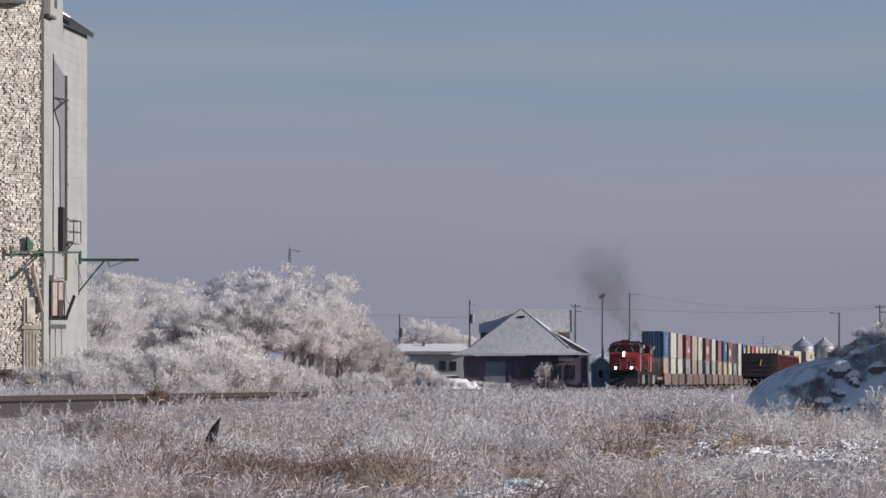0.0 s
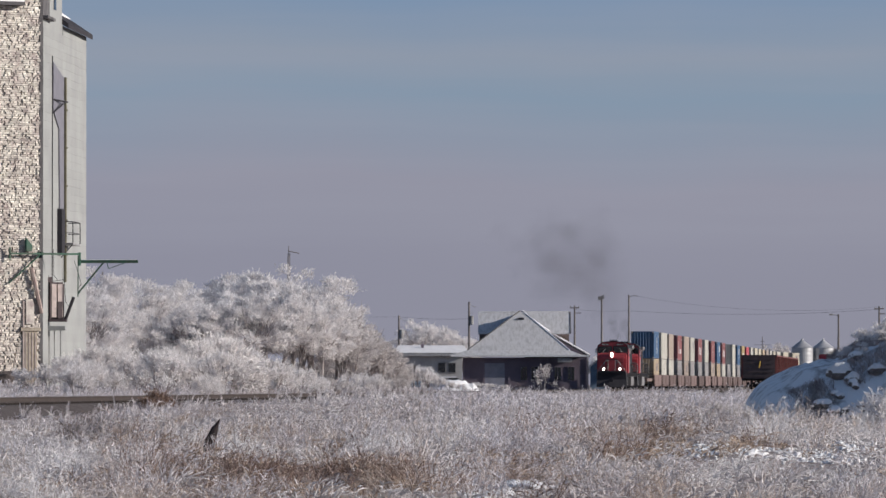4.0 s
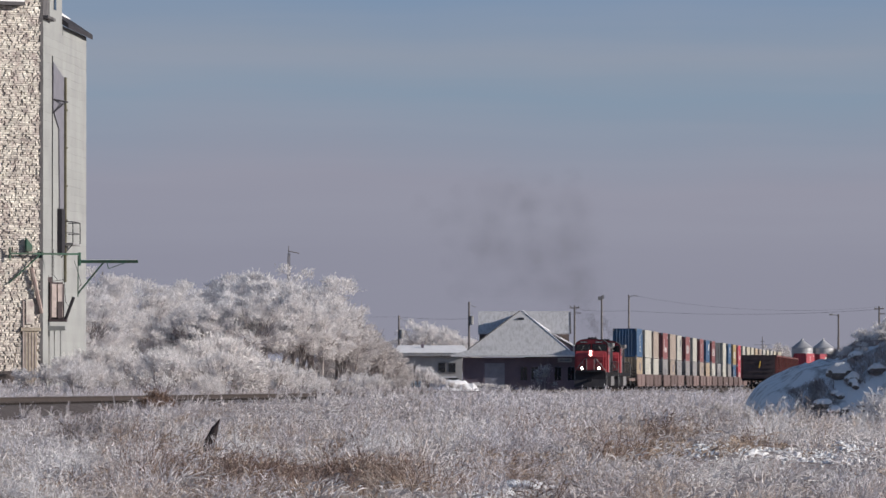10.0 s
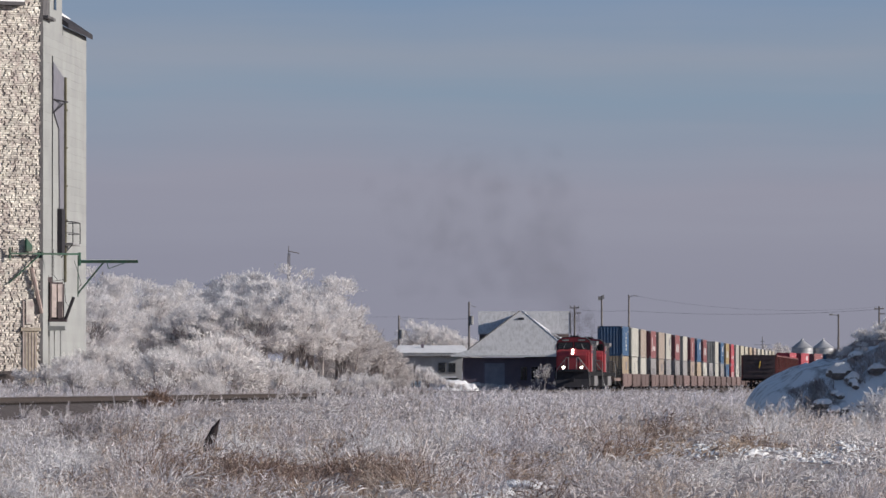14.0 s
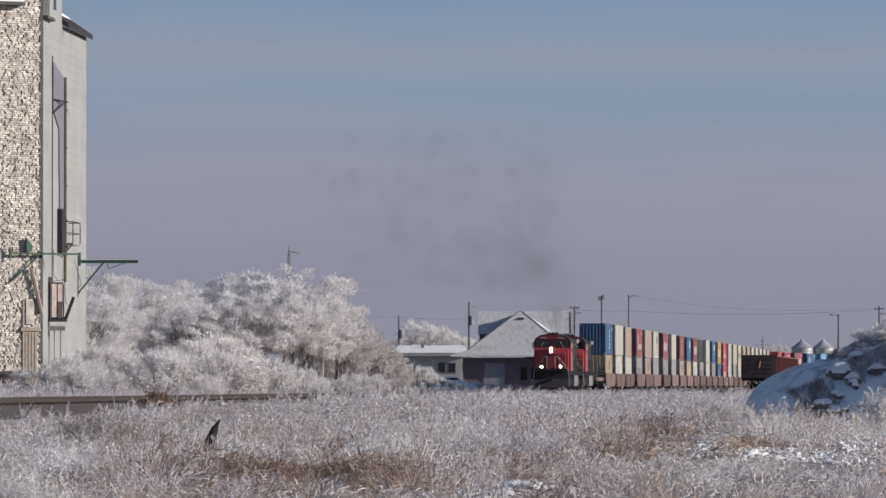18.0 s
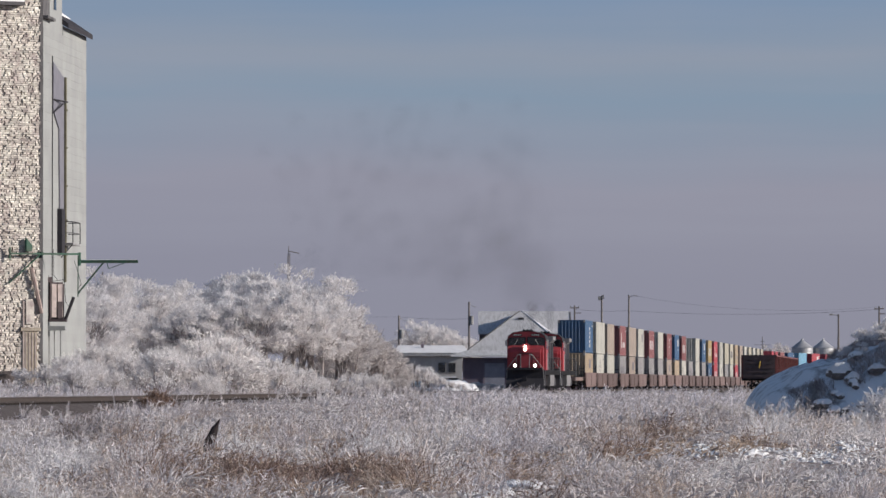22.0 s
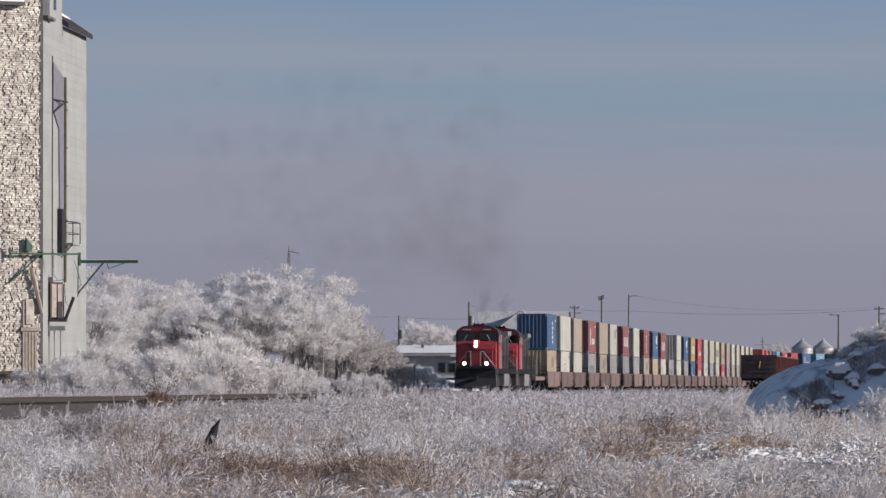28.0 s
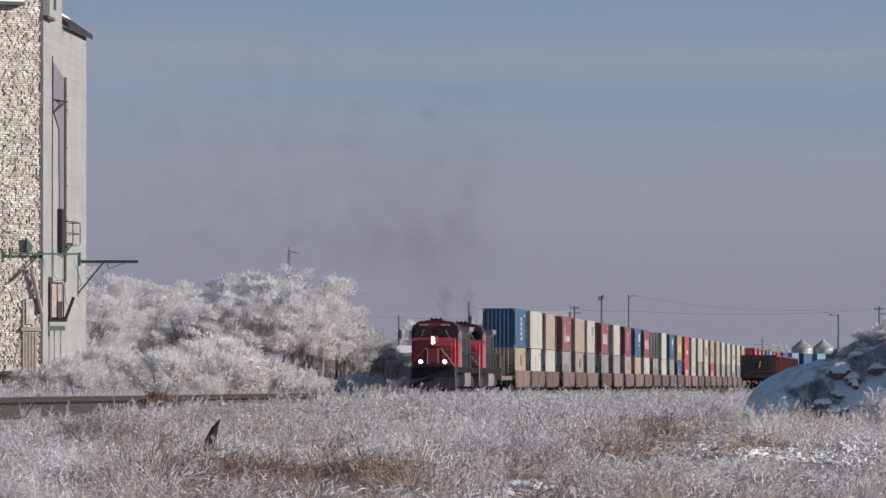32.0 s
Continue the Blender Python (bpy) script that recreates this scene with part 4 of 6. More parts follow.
    boxed("nose_step", (-0.5, 0.5, 0.22, 0.31, 2.93, 2.99), M_BLACK, lo)
    for s in (-1, 1):
        boxed("side_window", (s * 1.55 - 0.02, s * 1.55 + 0.02, 2.4, 3.9, 3.25, 3.85), M_GLASS, lo)
        boxed("number_board", (s * 0.72 - 0.36, s * 0.72 + 0.36, 1.63, 1.70, 4.34, 4.52), M_BLACK, lo)
        for k in range(4):
            boxed("number_bar", (s * 0.72 - 0.30 + k * 0.16, s * 0.72 - 0.20 + k * 0.16, 1.615, 1.632, 4.38, 4.48), M_WHITE, lo)
        boxed("cab_stripe", (s * 1.552 - 0.012, s * 1.552 + 0.012, 3.6, 4.58, 1.65, 3.0), M_TANK, lo, "pale cab stripe")
        bm = bmesh.new()
        rod(bm, (s * 0.80, -0.12, 1.98), (s * 0.80, 0.02, 1.98), 0.12, sides=14)
        d = part("ditch_light", bm, M_LAMP, lo, "lit white ditch light")
        bm = bmesh.new()
        rod(bm, (s * 0.80, -0.08, 1.98), (s * 0.80, 0.22, 1.98), 0.18, sides=14)
        box(bm, s * 0.80 - 0.1, s * 0.80 + 0.1, -0.05, 0.2, 1.78, 1.9)
        part("lamp_housing", bm, M_BLACK, d)
    bm = bmesh.new()
    rod(bm, (0, 0.18, 3.26), (0, 0.30, 3.26), 0.115, sides=14)
    rod(bm, (0, 0.18, 3.50), (0, 0.30, 3.50), 0.115, sides=14)
    hl = part("headlight", bm, M_LAMP, lo, "lit white twin headlight")
    boxed("lamp_housing", (-0.24, 0.24, 0.24, 0.9, 3.0, 3.72), M_RED, hl)
    boxed("nose_door", (-0.42, 0.42, 0.275, 0.32, 1.75, 2.88), M_RED, lo)
    boxed("nose_emblem", (-0.28, 0.55, 0.28, 0.315, 2.45, 2.75), M_SLATE, lo, "grey nose emblem")
    for s in (-1, 1):         # front handrails and stair rails
        bm = bmesh.new()
        rod(bm, (s * 1.45, 0.0, 1.70), (s * 0.55, -0.1, 2.85), 0.03, sides=5)
        rod(bm, (s * 0.55, -0.1, 2.85), (s * 0.35, -0.1, 2.85), 0.03, sides=5)
        rod(bm, (s * 0.35, -0.1, 2.85), (s * 0.35, -0.1, 1.8), 0.03, sides=5)
        rod(bm, (s * 1.45, 0.0, 1.72), (s * 1.50, 0.3, 0.5), 0.03, sides=5)
        rod(bm, (s * 0.7, -0.05, 2.66), (s * 0.7, -0.05, 1.8), 0.02, sides=5)
        part("handrail", bm, M_GREYM, lo, "pale front handrail")
    for s in (-1, 1):
        bm = bmesh.new()
        for k in range(4):
            box(bm, s * 1.3 - 0.22, s * 1.3 + 0.22, 0.2 + 0.08 * k, 0.55 + 0.08 * k, 0.42 + 0.3 * k, 0.47 + 0.3 * k)
        part("steps", bm, M_GREYM, lo)
    # long hood
    bm = bmesh.new()
    prism(bm, [(-0.92, 1.62), (-0.92, 4.05), (-0.6, 4.32), (0.6, 4.32), (0.92, 4.05), (0.92, 1.62)], 4.6, 20.3)
    part("long_hood", bm, M_BLACK, lo)
    boxed("hood_end", (-0.96, 0.96, 19.0, 20.9, 1.62, 4.15), M_BLACK, lo)
    for k in range(10):
        boxed("hood_door", (0.92, 0.945, 5.0 + k * 1.15, 6.05 + k * 1.15, 1.8, 3.6), M_BLACK, lo)
    boxed("hood_stripe", (0.945, 0.955, 6.6, 9.8, 2.0, 3.3), M_RED, lo, "red lettering panel")
    bm = bmesh.new()          # flared radiator wings
    prism(bm, [(-0.92, 3.9), (-1.22, 4.12), (-1.22, 4.40), (1.22, 4.40), (1.22, 4.12), (0.92, 3.9)], 16.2, 19.8)
    part("radiator", bm, M_TANK, lo, "flared grey radiator housing")
    boxed("exhaust_stack", (-0.35, 0.35, 10.6, 11.7, 4.3, 4.62), M_BLACK, lo)
    boxed("dynamic_brake", (-1.1, 1.1, 5.2, 7.6, 3.9, 4.45), M_BLACK, lo)
    bm = bmesh.new()
    for k in range(3):
        rod(bm, (-0.3 + 0.3 * k, 3.2, 4.83), (-0.3 + 0.3 * k, 2.75, 4.87), 0.04, 0.07)
    box(bm, -0.4, 0.4, 3.0, 3.2, 4.72, 4.84)
    part("horn", bm, M_BLACK, lo)
    for s in (-1, 1):
        bm = bmesh.new()
        rod(bm, (s * 1.48, 4.8, 2.65), (s * 1.48, 21.2, 2.65), 0.025, sides=4)
        for k in range(11):
            rod(bm, (s * 1.48, 4.9 + k * 1.6, 1.6), (s * 1.48, 4.9 + k * 1.6, 2.65), 0.022, sides=4)
        part("side_handrail", bm, M_BLACK, lo)
        bm = bmesh.new()
        box(bm, s * 1.5 - 0.03, s * 1.5 + 0.03, 21.3, 21.45, 0.4, 2.5)
        part("rear_steps", bm, M_GREYM, lo)
    bm = bmesh.new()
    prism(bm, [(-1.45, 0.35), (-1.5, 0.6), (-1.5, 1.25), (1.5, 1.25), (1.5, 0.6), (1.45, 0.35)], 8.2, 13.6)
    part("fuel_tank", bm, M_TANK, lo, "grey frosted fuel tank")
    for y in (4.4, 17.4):
        bm = bmesh.new()
        for d in (-1.75, 0, 1.75):
            wheelset(bm, y + d, 0.53)
        for s in (-1, 1):
            prism(bm, [(y - 2.5, 0.45), (y - 1, 0.35), (y + 1, 0.35), (y + 2.5, 0.45), (y + 2.5, 0.75), (y + 1, 1.05), (y - 1, 1.05), (y - 2.5, 0.75)], s * 1.05, s * 1.25, axis="x")
        part("bogie", bm, M_BLACK, lo)
    bm = bmesh.new()
    rod(bm, (0, -0.55, 0.88), (0, 0.4, 0.88), 0.13)
    box(bm, -0.17, 0.17, -0.62, -0.3, 0.72, 1.05)
    part("coupler", bm, M_BLACK, lo)
    return lo


UPPER = "blue white beige brown beige white brown white brown blue brown - white blue ochre red white cream cream tan beige white cream white cream cream - - red red brown blue sky red red blue sky blue sky white red blue".split()
LOWER = "tan white white grey beige grey grey grey beige tan white grey white grey blue red white grey white red grey beige grey white grey cream grey tan grey blue brown grey white grey brown brown grey blue blue grey white blue blue brown red grey blue".split()
PITCH, FIRST = 20.05, 61.5
SLACK = (0.8, -0.9, -2.8, -0.6, -2.0, -4.2, -1.0, -0.1, 1.3, 1.1, 0.2)      # play between the first cars
TRAIN = []          # (thing, distance behind the lead nose, height, length)


def build_train():
    a = build_locomotive()
    TRAIN.append((a, 0.0, 0.0, 21.0))
    b = copy_thing(a, pose(0, 0, 0))
    tagged(b, "red-fronted black diesel locomotive coupled second in the train")
    for o in list(b.children):        # the trailing unit runs with its lamps off
        if o.name.startswith(("headlight", "ditch_light")):
            o.material_slots[0].link = "OBJECT"
            o.material_slots[0].material = M_GLASS
            o["label"] = "unlit lamp"
    TRAIN.append((b, 22.3, 0.0, 21.0))
    car = build_well_car()
    for n in range(len(UPPER)):
        c = car if n == 0 else copy_thing(car, pose(0, 0, 0))
        off = FIRST + PITCH * n + (SLACK[n] if n < len(SLACK) else 0)
        TRAIN.append((c, off - 0.6, 0.0, 13.4))
        size = 53 if n in (1, 4, 17) else 40
        TRAIN.append((container(LOWER[n], n * 3 + 1, False), off, 0.36, 12.19))
        if UPPER[n] != "-":
            TRAIN.append((container(UPPER[n], n, True, size), off - (1.2 if size == 53 else 0), 3.31, 12.19))
    boxed("end_platform", (-1.2, 1.2, -14.0, -2.2, 0.8, 1.1), M_WELL, TRAIN[2][0])


build_train()


def gondola(u, k):
    x, y, h = track_at(u, 16.15)
    g = thing("gondola_car", "dark rusty-red ribbed gondola car standing on the siding", "freight car", pose(x, y, 0, 0, 0, -math.degrees(h)), group="gondola cars on the siding")
    L = 17.6
    for s in (-1, 1):
        boxed("side", (s * 1.5 - 0.04, s * 1.5 + 0.04, 0, L, 1.0, 3.05), M_GOND, g)
        for i in range(13):
            yy = 0.1 + i * (L - 0.2) / 12
            boxed("rib", (s * 1.57 - 0.06, s * 1.57 + 0.06, yy - 0.08, yy + 0.08, 1.0, 3.0), M_GOND, g)
        boxed("top_rail", (s * 1.54 - 0.09, s * 1.54 + 0.09, 0, L, 3.0, 3.14), M_GOND, g)
        boxed("sill", (s * 1.5 - 0.08, s * 1.5 + 0.08, 0, L, 0.8, 1.02), M_BLACK, g)
    for y0 in (0, L - 0.08):
        # end darker than the sides: its shade is put into the colour
        boxed("end", (-1.46, 1.46, y0, y0 + 0.08, 1.0, 3.05), M_GOND_DARK, g)
        boxed("end_cap", (-1.6, 1.6, y0 - 0.05, y0 + 0.13, 3.0, 3.16), M_GOND_DARK, g)
        for i in range(5):
            boxed("end_rib", (-1.4, 1.4, y0 - 0.07 if y0 == 0 else y0 + 0.08, y0 if y0 == 0 else y0 + 0.15, 1.15 + i * 0.4, 1.25 + i * 0.4), M_GOND_DARK, g)
    boxed("floor", (-1.46, 1.46, 0.1, L - 0.1, 0.95, 1.05), M_BLACK, g)
    if k == 0:
        bm = bmesh.new()
        rod(bm, (0.0, -0.12, 2.0), (0.12, -0.12, 2.6), 0.06)
        rod(bm, (0.12, -0.12, 2.6), (0.1, -0.12, 2.1), 0.03)
        part("brake_lever", bm, mat("ochre_paint", (0.5, 0.32, 0.06), 0.6), g, "ochre hand brake")
    for y in (2.2, L - 2.2):
        bm = bmesh.new()
        wheelset(bm, y - 0.85)
        wheelset(bm, y + 0.85)
        for s in (-1, 1):
            box(bm, s * 1.05 - 0.08, s * 1.05 + 0.08, y - 1.1, y + 1.1, 0.3, 0.7)
        part("bogie", bm, M_BLACK, g)


for k_ in range(4):
    gondola(171.0 + 19.4 * k_, k_)


# ---- frosted vegetation ----
def strips(base, direction, length, width, bend, rng, segs=2):
    """Many thin tapering curved strips at once: arrays of base points, unit directions, lengths, widths and bends."""
    n = len(base)
    side = np.cross(direction, rng.normal(size=(n, 3)))
    side /= np.linalg.norm(side, axis=1, keepdims=True) + 1e-9
    sag = np.cross(direction, side)
    vs = []
    for k in range(segs):
        t = k / segs
        mid = base + direction * (length * t)[:, None] + sag * (bend * length * t * t)[:, None]
        w = (width * (1 - 0.6 * t))[:, None] / 2
        vs += [mid - side * w, mid + side * w]
    vs.append(base + direction * length[:, None] + sag * (bend * length)[:, None])
    m = 2 * segs + 1
    verts = np.stack(vs, axis=1).reshape(-1, 3)
    tri = []
    for k in range(segs - 1):
        a = 2 * k
        tri += [(a, a + 1, a + 3), (a, a + 3, a + 2)]
    a = 2 * (segs - 1)
    tri.append((a, a + 1, a + 2))
    tris = (np.array(tri)[None] + (np.arange(n) * m)[:, None, None]).reshape(-1, 3)
    return verts, tris


def unit(v):
    return v / (np.linalg.norm(v, axis=-1, keepdims=True) + 1e-9)


def tree_kind(seed, height, spread, lean=0.0, twigs=6500, low=0.22, size=0.42, frost=None, trunks=3, thick=1.0, fan=False):
    """One frosted bare tree: trunks, limbs and a crown of fine twigs."""
    rng = np.random.default_rng(seed)
    limbs = bmesh.new()
    tips, dirs = [], []

    def grow(p, d, length, r, depth):
        q = p + d * length
        rod(limbs, p, q, r, r * 0.62, sides=5 if depth < 2 else 3)
        if depth >= 1:
            for k in range(6):
                tips.append(np.array(p) + (np.array(q) - np.array(p)) * rng.uniform(0.2, 1.0))
                dirs.append(np.array(d))
        if depth == 3:
            return
        for k in range(4 if depth < 2 else 3):
            nd = (d + Vector(rng.normal(0, 0.55, 3)) + Vector((0, 0, 0.18))).normalized()
            start = p + d * length * rng.uniform(0.55, 1.0)
            grow(start, nd, length * rng.uniform(0.5, 0.78), r * 0.55, depth + 1)

    for k in range(trunks):
        a = rng.uniform(0, 2 * math.pi)
        d = Vector((math.cos(a) * 0.45 * spread / height + lean, math.sin(a) * 0.45 * spread / height, 1)).normalized()
        grow(Vector((math.cos(a) * 0.2, math.sin(a) * 0.2, 0)), d, height * 0.34, 0.024 * height / max(1, trunks * 0.5), 0)
    tips, dirs = np.array(tips), np.array(dirs)
    grow_z = 0.90 * height / np.percentile(tips[:, 2], 99)
    grow_x = 0.42 * spread / np.percentile(np.abs(tips[:, 0]), 96)
    grow_y = 0.42 * spread / np.percentile(np.abs(tips[:, 1]), 96)
    for v in limbs.verts:
        v.co = (v.co.x * grow_x, v.co.y * grow_y, v.co.z * grow_z)
    if fan:       # shoots spraying from the limbs
        pick = rng.integers(0, len(tips), twigs)
        base = tips[pick] * (grow_x * 1.1, grow_y * 1.1, grow_z * 1.05) + rng.normal(0, 0.036 * height, (twigs, 3))
        base[:, 2] = np.clip(base[:, 2], low * height * rng.uniform(0.6, 1.5, twigs), height * rng.uniform(0.80, 1.0, twigs))
        out = unit(dirs[pick] * 0.6 + unit(base - np.array((0, 0, height * 0.3))) * 0.4 + np.array((0, 0, 0.2)) + rng.normal(0, 0.4, (twigs, 3)))
    else:         # a broad uneven dome of many clumps, each a spray of fine twigs
        clumps = max(24, int(twigs / 95))
        way = unit(rng.normal(size=(clumps * 2, 3)))
        way = way[way[:, 2] > -0.45][:clumps]
        clumps = len(way)
        lump = np.array([1 + 0.34 * noise.noise(Vector(w) * 1.7 + Vector((seed, 0, 0))) + 0.26 * noise.noise(Vector(w) * 4.1 + Vector((0, seed, 0))) for w in way])
        reach = (1 - 0.62 * rng.random(clumps) ** 2.2) * lump
        half = 0.5 * height * (1 - low)
        centre = way * reach[:, None] * (0.5 * spread, 0.5 * spread, half) + (lean * height * 0.4, 0, low * height + half)
        pick = rng.integers(0, clumps, twigs)
        puff = rng.normal(0, 1, (twigs, 3)) * (0.031 * height) * np.array((1.1, 1.1, 0.65))
        base = centre[pick] + puff
        base[:, 2] = np.maximum(base[:, 2], low * height * rng.uniform(0.5, 1.5, twigs))
        out = unit(way[pick] * 0.6 + unit(puff) * 0.6 + np.array((0, 0, 0.35)) + rng.normal(0, 0.35, (twigs, 3)))
    v1, t1 = strips(base, out, rng.uniform(0.5, 1.25, twigs) * size, rng.uniform(0.05, 0.09, twigs) * (size / 0.36) * thick, rng.normal(0, 0.3, twigs), rng)
    # finer side sprigs
    k = twigs
    b2 = base + out * (rng.uniform(0.2, 0.9, k) * size)[:, None]
    d2 = unit(out + rng.normal(0, 0.7, (k, 3)))
    v2, t2 = strips(b2, d2, rng.uniform(0.3, 0.8, k) * size, rng.uniform(0.045, 0.08, k) * (size / 0.36) * thick, rng.normal(0, 0.3, k), rng, segs=1)
    crown = tri_mesh("crown", np.vstack((v1, v2)), np.vstack((t1, t2 + len(v1))), frost or M_FROST)
    bmesh.ops.recalc_face_normals(limbs, faces=limbs.faces)
    trunk = bpy.data.meshes.new("trunk")
    limbs.to_mesh(trunk)
    limbs.free()
    trunk.materials.append(M_BARK)
    return trunk, crown


def plant(name, kind, label, category, x, y, turn, z=None, group="", s=1.0):
    ob = thing(name, label, category, pose(x, y, ground_z(x, y) - 0.05 if z is None else z, 0, 0, turn), group=group)
    for nm, me in zip(("trunk", "crown"), kind):
        p = part(nm, me, None, ob)
        if s != 1.0:
            p.scale = (s, s, s)
    return ob


BIG = [tree_kind(11 + i, 9.0, 7.6, twigs=12000, size=0.33) for i in range(3)]
ROUND = [tree_kind(31 + i, 7.0, 6.0, twigs=8500, low=0.17, size=0.30, frost=M_FROST_DIM if i == 1 else M_FROST) for i in range(2)]
CORAL = tree_kind(45, 3.4, 3.8, twigs=1500, low=0.04, size=0.42, trunks=6, thick=1.2, fan=True)
BUSH = [tree_kind(51 + i, 3.2, 3.6, twigs=1700, low=0.03, size=0.30, trunks=5, fan=True) for i in range(3)]
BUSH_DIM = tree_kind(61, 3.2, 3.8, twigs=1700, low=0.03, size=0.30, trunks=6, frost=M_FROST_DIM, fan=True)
BUSH_GREY = tree_kind(98, 1.0, 1.2, twigs=620, low=0.03, size=0.15, trunks=6, frost=M_DARKGRASS, fan=True)
BUSH_BROWN = tree_kind(97, 1.0, 1.2, twigs=520, low=0.03, size=0.15, trunks=6, frost=M_STALK, fan=True)
SHRUB = [tree_kind(71 + i, 1.6, 1.8, twigs=1000, low=0.02, size=0.20, trunks=5, fan=True) for i in range(3)]

rt = random.Random(8)
TREES = [  # x, y, height scale, kind
    (-28.8, 512, 0.93, "B"), (-26.4, 508, 0.92, "B"), (-23.6, 516, 0.88, "B"), (-20.8, 522, 0.86, "B"), (-18.4, 528, 0.86, "B"), (-16.2, 534, 0.94, "B"),
    (-13.6, 526, 0.98, "B"), (-11.9, 522, 0.90, "B"), (-9.9, 516, 0.94, "B"), (-8.2, 514, 0.78, "B"), (-6.6, 516, 0.74, "D"), (-5.3, 514, 0.60, "D"), (-4.1, 518, 0.48, "D"), (-3.3, 520, 0.36, "D"),
    (-18.9, 500, 0.86, "R"), (-16.9, 502, 0.90, "R"), (-15.4, 504, 0.98, "R"), (-13.2, 502, 1.0, "R"), (-11.2, 504, 0.92, "R"), (-25.2, 492, 0.92, "R"), (-27.6, 496, 0.9, "R"), (-22.6, 500, 0.8, "R"), (-17.6, 510, 0.84, "R"), (-20.2, 506, 0.70, "D"), (-9.2, 506, 0.88, "R"), (-7.4, 508, 0.70, "D")]
for x, y, s, k in TREES:
    kind = rt.choice(BIG) if k == "B" else (ROUND[1] if k == "D" else ROUND[0])
    plant("frosted_tree", kind, "bare tree thickly coated in white frost" if k != "D" else "bare brownish tree thinly coated in frost", "tree", x, y, rt.uniform(0, 360), group="frosted trees", s=s)
plant("bare_tree", tree_kind(91, 9.3, 3.4, twigs=900, frost=M_POLE, fan=True), "dark bare tree with little frost behind the elevator", "tree", -26.5, 532, 30)
for x, y, s in ((-2.6, 790, 0.82), (-1.0, 795, 0.8), (0.4, 800, 0.7), (1.6, 790, 0.68), (-4.0, 800, 0.6), (24.0, 900, 0.5), (20.5, 880, 0.45)):
    plant("frosted_tree", rt.choice(BIG), "distant bare tree white with frost", "tree", x, y, rt.uniform(0, 360), group="trees behind the station", s=s)
# the dim twig colour stands for haze over these far trees
for x, y, s in ((73.4, 1500, 1.32), (75.9, 1506, 1.25)):
    plant("frosted_tree", ROUND[1], "far frosted tree beyond the train, dimmed to stand for haze", "tree", x, y, rt.uniform(0, 360), group="far trees", s=s)
plant("frosted_sapling", tree_kind(95, 2.9, 2.0, twigs=420, low=0.10, size=0.26, frost=M_FROST_DIM, trunks=3, fan=True), "small thinly frosted sapling before the station", "tree", 9.6, 645, 40)

for x, y, s in ((-5.2, 594, 0.62), (-4.4, 598, 0.72), (-3.5, 595, 0.74), (-2.7, 600, 0.70), (-1.9, 594, 0.66), (-1.1, 596, 0.52), (-0.3, 592, 0.40), (0.6, 592, 0.30), (1.6, 592, 0.26), (3.0, 604, 0.30), (4.2, 610, 0.28), (5.6, 612, 0.26)):
    plant("frosted_bush", BUSH[0], "low frosted bush at the foot of the snow heap", "bush", x, y, rt.uniform(0, 360), group="frosted bushes", s=s)

# hedge added to darken the gaps below the trees; dim twigs hold shade
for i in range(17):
    plant("frosted_bush", BUSH_DIM, "added frosted hedge, dimmed to stand for shade behind the trunks", "bush", -17.0 + i * 0.72 + rt.uniform(-0.3, 0.3), rt.uniform(540, 560), rt.uniform(0, 360), group="frosted bushes", s=rt.uniform(0.5, 0.85))
# greyed undergrowth: the trees' shade is put into the twig colour
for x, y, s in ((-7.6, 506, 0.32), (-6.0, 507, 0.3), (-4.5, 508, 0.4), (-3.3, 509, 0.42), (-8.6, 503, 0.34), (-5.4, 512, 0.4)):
    plant("frosted_bush", BUSH_DIM, "frosted undergrowth below the trees, greyed to stand for shade", "bush", x, y, rt.uniform(0, 360), group="frosted bushes", s=s)

# bushes between the track and the trees, and round the elevator
for i in range(46):
    y = rt.uniform(330, 480)
    px = rt.uniform(-0.060, -0.010)
    x = px * y
    if x > track_x(y) - 5 or (x < -21 and 376 < y < 410):
        continue
    s = rt.uniform(0.35, 0.8) * (1.1 if px < -0.03 else 0.75)
    plant("frosted_bush", rt.choice(BUSH), "low bare bush furred with white frost", "bush", x, y, rt.uniform(0, 360), group="frosted bushes", s=s)
for x, y, s in ((-14.6, 396, 1.0), (-10.4, 404, 0.8), (-16.2, 400, 0.9), (-17.6, 396, 0.85), (-9.2, 408, 0.6), (-19.4, 392, 0.85), (-21.0, 414, 0.9), (-19.0, 372, 0.62), (-20.2, 366, 0.66), (-18.0, 362, 0.5), (-21.6, 370, 0.5), (-16.6, 376, 0.6), (-22.8, 366, 0.42)):
    plant("frosted_bush", rt.choice(BUSH), "low bare bush furred with white frost", "bush", x, y, rt.uniform(0, 360), group="frosted bushes", s=s)


for x, y, s, turn in ((-13.3, 398, 1.12, 0), (-12.0, 401, 0.9, 70), (-14.6, 404, 0.95, 200), (-11.0, 403, 0.62, 130)):
    plant("frosted_bush", CORAL, "tall bush of thick coral-like frosted branches in the sun", "bush", x, y, turn, group="frosted bushes", s=s)


def clearing(x, y):
    """Snowy gaps in the weeds, uneven at their edges."""
    ragged = np.array([noise.noise((a * 1.1, b * 0.22, 31.0)) + 0.5 * noise.noise((a * 2.9, b * 0.6, 5.0)) for a, b in zip(np.atleast_1d(x), np.atleast_1d(y))])
    return ((np.abs(y - 141) < 15) & (x > 3.9 + 0.03 * np.abs(y - 141)) & (ragged > -0.22)) | bare(x, y)


